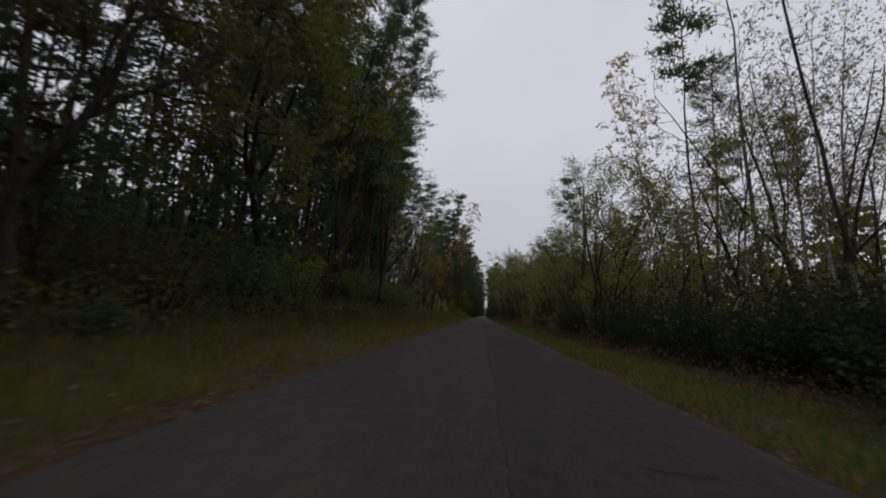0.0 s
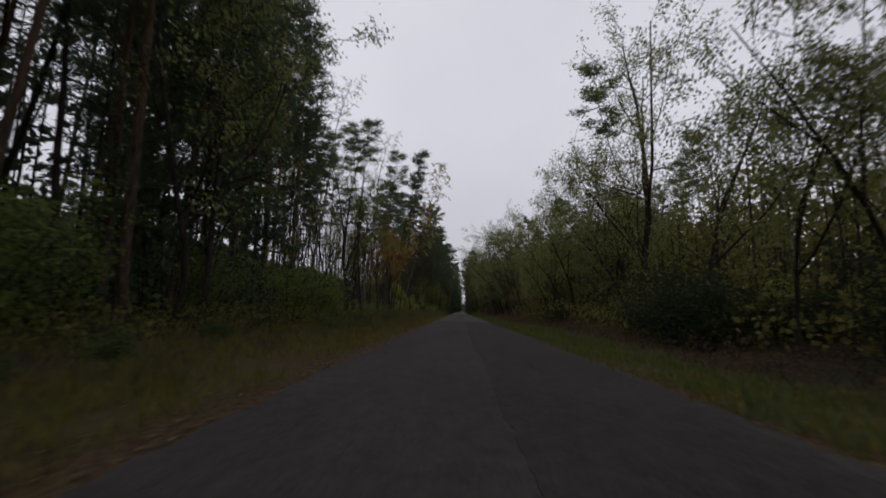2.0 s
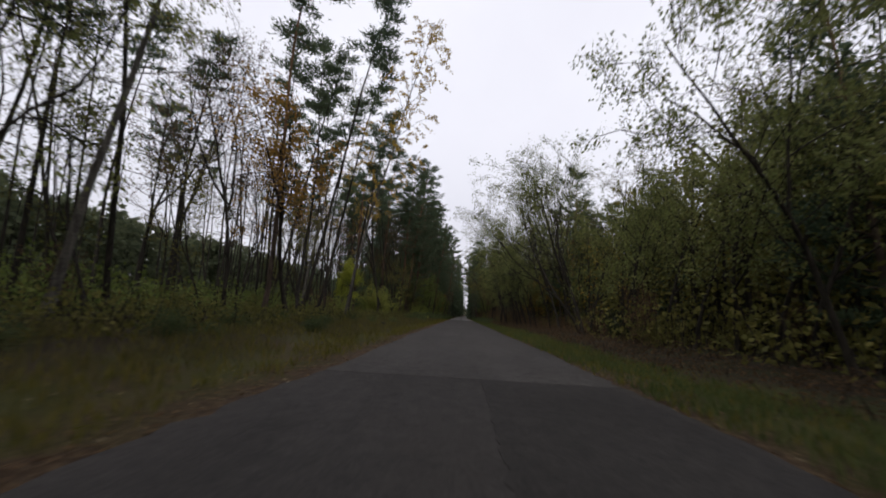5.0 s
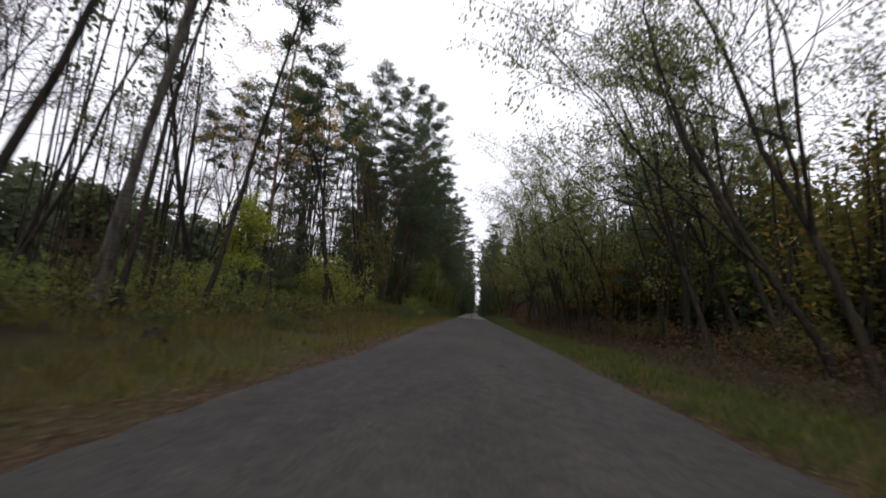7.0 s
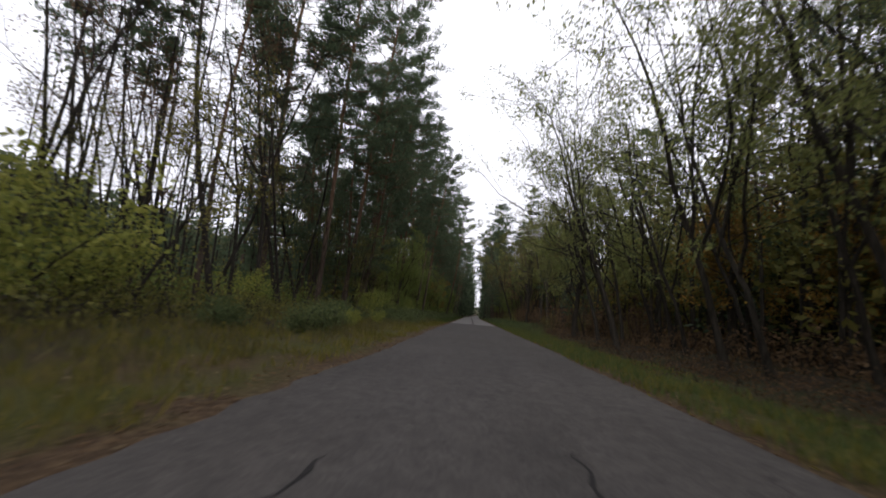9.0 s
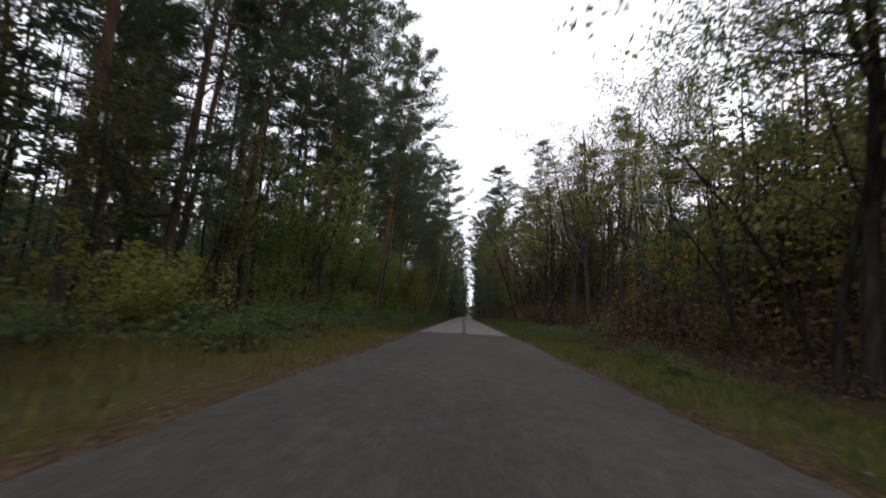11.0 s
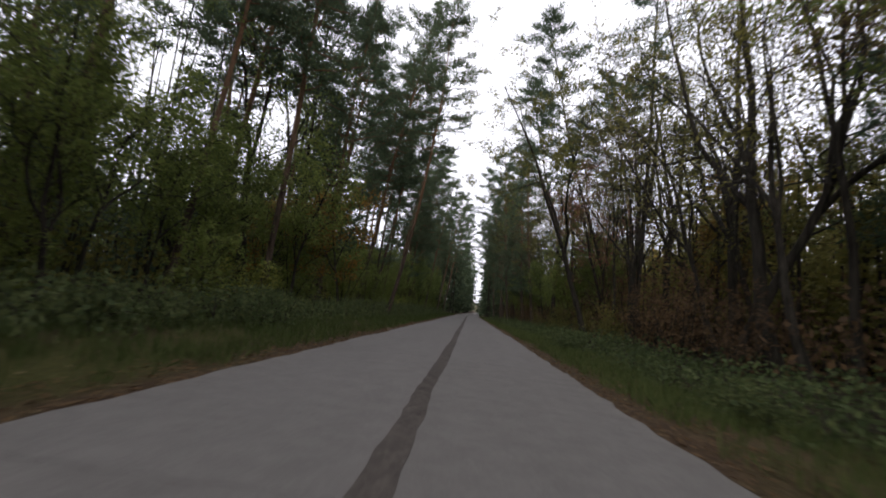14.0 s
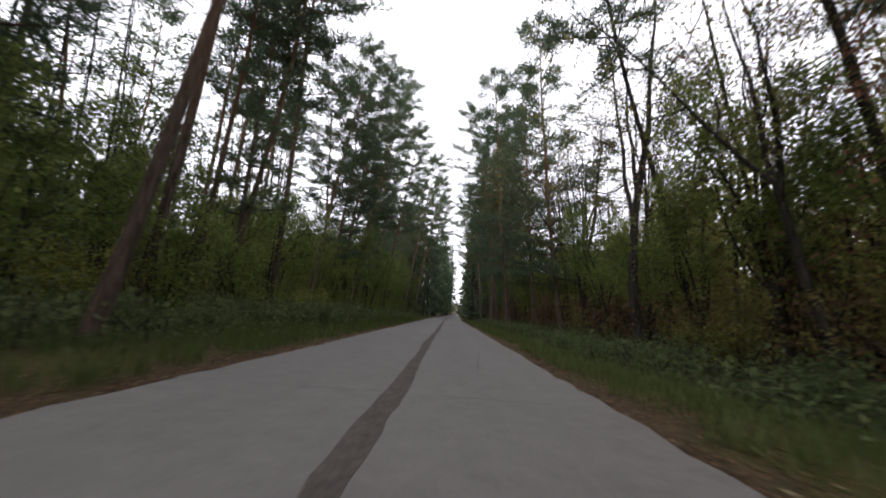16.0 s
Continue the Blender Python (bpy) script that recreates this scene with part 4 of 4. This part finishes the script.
def thicket(seed, x0, x1, y0, y1, count, height, label, leaf, size=0.3):
    """Undergrowth deep in the wood: stems with leaves on them, in uneven heaps."""
    rng = np.random.default_rng(seed)
    wood, crown = Quads(), Quads()
    for _ in range(count):
        x, y = rng.uniform(x0, x1), rng.uniform(y0, y1)
        h = height * rng.uniform(0.45, 1.1) * (0.8 + 0.25 * np.sin(y * 0.37 + x * 0.2))
        z = float(ground_height(x, y))
        swing = min(0.6, 0.1 + 0.25 * h)
        tip = np.array([x + swing * rng.normal(), y + swing * rng.normal(), z + h])
        wood.tube([(x, y, z - 0.1), tip], [0.03, 0.008], 3)
        n = 20
        t = rng.uniform(0.05, 1.0, (n, 1))
        at = np.array([x, y, z]) * (1 - t) + tip * t + rng.normal(size=(n, 3)) * np.array([0.55, 0.55, 0.25])
        at[:, 2] = np.maximum(at[:, 2], z + 0.1)
        crown.leaves(rng, at, size * 1.1, size * 0.38)
    a = new("thicket", crown.mesh("thicket", leaf))
    b = new("thicket_stems", wood.mesh("thicket_stems", BARK_DARK))
    for ob in (a, b):
        tagged(ob, label, "undergrowth", kind="stuff")


far_woods(81, -52, -38, 40, 235, 430, 10.8, "dense dark young conifers behind the pines", NEEDLES_HAZE, 0.02, 3.0, 260, 0.86, vary=(0.94, 1.04))
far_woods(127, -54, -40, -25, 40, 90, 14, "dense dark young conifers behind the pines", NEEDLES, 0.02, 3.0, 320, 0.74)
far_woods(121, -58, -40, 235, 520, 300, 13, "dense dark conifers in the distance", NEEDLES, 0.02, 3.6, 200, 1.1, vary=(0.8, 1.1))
far_woods(122, 30, 50, 310, 520, 220, 15, "dense dark woods in the distance", LEAF_OLIVE, 0.02, 3.6, 170, 1.2, vary=(0.8, 1.1))
far_woods(123, 15, 27, 48, 92, 60, 11, "crowded trees inside the wood", LEAF_OLIVE, 0.05, 2.6, 200, 0.45)
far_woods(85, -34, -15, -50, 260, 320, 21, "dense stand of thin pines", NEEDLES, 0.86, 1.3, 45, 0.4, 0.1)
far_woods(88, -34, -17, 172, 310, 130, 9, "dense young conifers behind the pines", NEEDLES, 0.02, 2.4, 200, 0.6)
# Needle colour darkens this stand in place of canopy shade.
far_woods(86, -34, -14, -50, 50, 185, 13, "dense young trees in the wood, dark needle colour for shade", NEEDLES, 0.08, 2.7, 170, 0.6)
# Two stands never in view, added to keep light out from behind.
far_woods(89, 9, 30, -70, -8, 90, 18, "unseen dense trees behind the start, added to cut light", LEAF_OLIVE, 0.1, 3.0, 150, 0.7)
far_woods(90, -12, -8, -70, -8, 20, 20, "unseen dense trees behind the start, added to cut light", LEAF_OLIVE, 0.1, 3.0, 150, 0.7)
far_woods(82, 28, 46, -60, 310, 520, 14, "dense woods behind the roadside trees", LEAF_OLIVE, 0.03, 2.8, 200, 1.0)
far_woods(87, 13, 27, 92, 300, 190, 10, "crowded trees inside the wood", LEAF_OLIVE, 0.1, 2.4, 200, 0.42)
far_woods(112, 12.5, 24, 66, 172, 200, 12.5, "crowded olive trees inside the wood", LEAF_OLIVE, 0.28, 2.7, 220, 0.42, vary=(0.75, 1.1))
far_woods(124, 13, 24, 70, 170, 26, 13, "young pines among the trees", NEEDLES, 0.1, 2.6, 260, 0.42, vary=(0.8, 1.1))
far_woods(125, 12.5, 22, 90, 230, 22, 10, "bushy trees in brown and gold leaves", LEAF_GOLD, 0.25, 2.0, 150, 0.3, vary=(0.7, 1.2))
far_woods(128, 21, 30, 62, 310, 230, 13, "dense woods behind the roadside trees", LEAF_OLIVE, 0.03, 3.0, 190, 0.62, vary=(0.75, 1.1))
far_woods(129, -36, -19, 152, 310, 120, 13, "dense young conifers behind the pines", NEEDLES, 0.03, 2.8, 200, 0.62, vary=(0.75, 1.1))
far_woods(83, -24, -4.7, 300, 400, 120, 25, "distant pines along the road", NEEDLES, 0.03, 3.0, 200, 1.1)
far_woods(116, 14, 27, 170, 260, 120, 11.5, "crowded trees inside the wood", LEAF_OLIVE, 0.05, 2.6, 220, 0.42, vary=(0.75, 1.1))
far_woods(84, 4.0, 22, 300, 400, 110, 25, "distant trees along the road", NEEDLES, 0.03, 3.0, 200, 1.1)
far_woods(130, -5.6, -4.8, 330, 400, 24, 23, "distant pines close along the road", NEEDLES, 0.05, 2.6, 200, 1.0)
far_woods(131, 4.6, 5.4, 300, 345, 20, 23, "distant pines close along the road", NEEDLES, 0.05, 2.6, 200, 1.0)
# Undergrowth takes the dark needle colour to stand for shade under the canopy.
thicket(101, -34, -11, -8, 60, 1500, 5.0, "undergrowth in the wood, in dark needle colour for shade", NEEDLES, 0.36)
thicket(102, -36, -13, 60, 150, 2400, 2.6, "brown and green undergrowth between the pines", LEAF_GREEN, 0.2)
thicket(103, -32, -12, 150, 300, 2000, 4.0, "leafy green undergrowth", LEAF_OLIVE, 0.28)
thicket(104, 9, 17, -8, 98, 1100, 3.6, "dark undergrowth in the wood", LEAF_OLIVE, 0.24)
thicket(126, 10, 17, 98, 165, 800, 1.6, "low brown undergrowth in the wood", LEAF_BROWN, 0.16)
# Backdrop whose leaf colour paints the shaded inside of the wood.
thicket(110, 16, 32, -8, 150, 2700, 5.5, "near-black undergrowth imitating shade deep in the wood", LEAF_DARK, 0.36)
thicket(106, 5.9, 9.5, -6, 168, 1700, 0.4, "low brown brambles beside the grass strip", LEAF_BROWN, 0.08)
thicket(107, 5.3, 8.5, 168, 290, 2000, 0.6, "low blue-green nettles and brambles beside the road", LEAF_WEED, 0.12)
thicket(108, -11, -8, -6, 150, 1800, 0.9, "low brown and green weeds at the wood edge", LEAF_OLIVE, 0.13)
thicket(109, -9, -5.5, 150, 290, 2200, 0.8, "leafy green weeds at the wood edge", LEAF_WEED, 0.14)
thicket(105, 9, 17, 150, 300, 1600, 4.0, "dark brown and green undergrowth", LEAF_BROWN, 0.22)
thicket(111, 16, 32, 150, 300, 2200, 7.5, "dark undergrowth deep in the wood", LEAF_OLIVE, 0.46)


def verge(seed, x0, x1, y0, y1, count, tall, mat, name, label):
    """Clumped grass blades between two lines along the road."""
    rng = np.random.default_rng(seed)
    q = Quads()
    n = count // 7
    cx, cy = rng.uniform(x0, x1, n), rng.uniform(y0, y1, n)
    keep = np.sin(cx * 1.7 + cy * 0.5) + np.sin(cy * 1.3 - cx) + rng.normal(size=n) > -0.8
    cx, cy = cx[keep].repeat(7), cy[keep].repeat(7)
    cx, cy = cx + rng.normal(size=len(cx)) * 0.09, cy + rng.normal(size=len(cx)) * 0.09
    q.leaves(rng, np.stack([cx, cy, ground_height(cx, cy) - 0.01], -1), tall, 0.011, (0, 0, 1.3), 0.4)
    return tagged(new(name, q.mesh(name, mat)), label, "grass", kind="stuff")


verge(91, -9, -3.15, -4, 170, 76000, 0.26, GRASS, "grass", "rough green grass on the verge")
verge(92, -11, -4.2, -4, 170, 40000, 0.4, DRY_GRASS, "dry_grass", "dry straw-coloured grass on the verge")
verge(93, 2.85, 6.2, -4, 170, 80000, 0.22, LUSH, "grass", "green grass strip beside the road")
verge(115, 2.85, 6.2, -4, 170, 36000, 0.2, GRASS, "grass", "yellowing grass strip beside the road")
verge(94, -7.5, -3.1, 165, 290, 74000, 0.3, LUSH, "grass", "green grass beside the concrete road")
verge(95, 3.1, 6, 165, 290, 70000, 0.26, LUSH, "grass", "green grass beside the concrete road")


def litter(seed, x0, x1, y0, y1, count, label, mat=LEAF_BROWN):
    rng = np.random.default_rng(seed)
    q = Quads()
    x, y = rng.uniform(x0, x1, count), rng.uniform(y0, y1, count)
    q.leaves(rng, np.stack([x, y, ground_height(x, y) + 0.03], -1), 0.09, 0.035, (0, 0, 0.0), 1.0)
    v = q.v[0].reshape(-1, 4, 3)
    v[:, :, 2] = v[:, :1, 2] + (v[:, :, 2] - v[:, :1, 2]) * 0.25
    return tagged(new("fallen_leaves", q.mesh("fallen_leaves", mat)), label, "leaves", kind="stuff")


litter(96, -3.7, -2.62, -4, 170, 7000, "brown fallen leaves along the asphalt edge")
litter(97, 2.65, 4.2, -4, 170, 9000, "brown fallen leaves along the asphalt edge")
litter(98, -3.7, -2.58, 165, 290, 12000, "brown fallen leaves along the concrete edge")
litter(99, 2.58, 3.9, 165, 290, 12000, "brown fallen leaves along the concrete edge")

litter(113, -5.5, -2.7, -4, 290, 2200, "pale dead leaves scattered on the verge", LEAF_PALE)
litter(114, 2.5, 4.8, -4, 290, 1800, "pale dead leaves scattered on the verge", LEAF_PALE)

# ---- the slabs, each one a piece ----
SLAB = 7.41
slab_mesh = {}
for side in (-1, 1):
    xs = (-2.65, -0.01) if side < 0 else (0.01, 2.65)
    for k in range(60):
        v = k % 5
        if (side, v) not in slab_mesh:
            yy = np.linspace(0.0, SLAB, 18)
            le = np.full(18, xs[0]) + (waver(yy, 200 + v, 0.03, 0.025) if side < 0 else 0)
            ri = np.full(18, xs[1]) + (waver(yy, 210 + v, 0.03, 0.025) if side > 0 else 0)
            slab_mesh[side, v] = ribbon(le, ri, yy, 0.006, 0.15).mesh("slab", CONCRETE)
        ob = new("slab", slab_mesh[side, v])
        ob.parent = slabs
        y = SEAM + k * SLAB + 0.03
        ob.matrix_basis = pose(float(bend(y)), y, float(rise(y)), math.degrees(math.atan(0.00014 * max(0, y - 290))), 0, -math.degrees(math.atan(0.0008 * max(0, y - 270))))
for k, pts in enumerate([[(-1.92, 176.25), (-1.3, 176.1), (-0.75, 175.9)], [(-2.3, 176.6), (-1.92, 176.25)], [(1.2, 215), (1.5, 219)]]):
    crack(pts, 0.006, 0.0105, slabs, 360 + k, TAR)
for k in range(1, 14):
    y = SEAM + 0.03 + k * SLAB
    crack([(0.6, y - 0.01), (1.2, y + 0.02), (2.0, y)], 0.009, 0.0105, slabs, 380 + k, TAR, "cross_joint")
    crack([(-0.17, y + 0.01), (-1.4, y - 0.01), (-2.6, y)], 0.0035, 0.0105, slabs, 390 + k, TAR, "cross_joint")
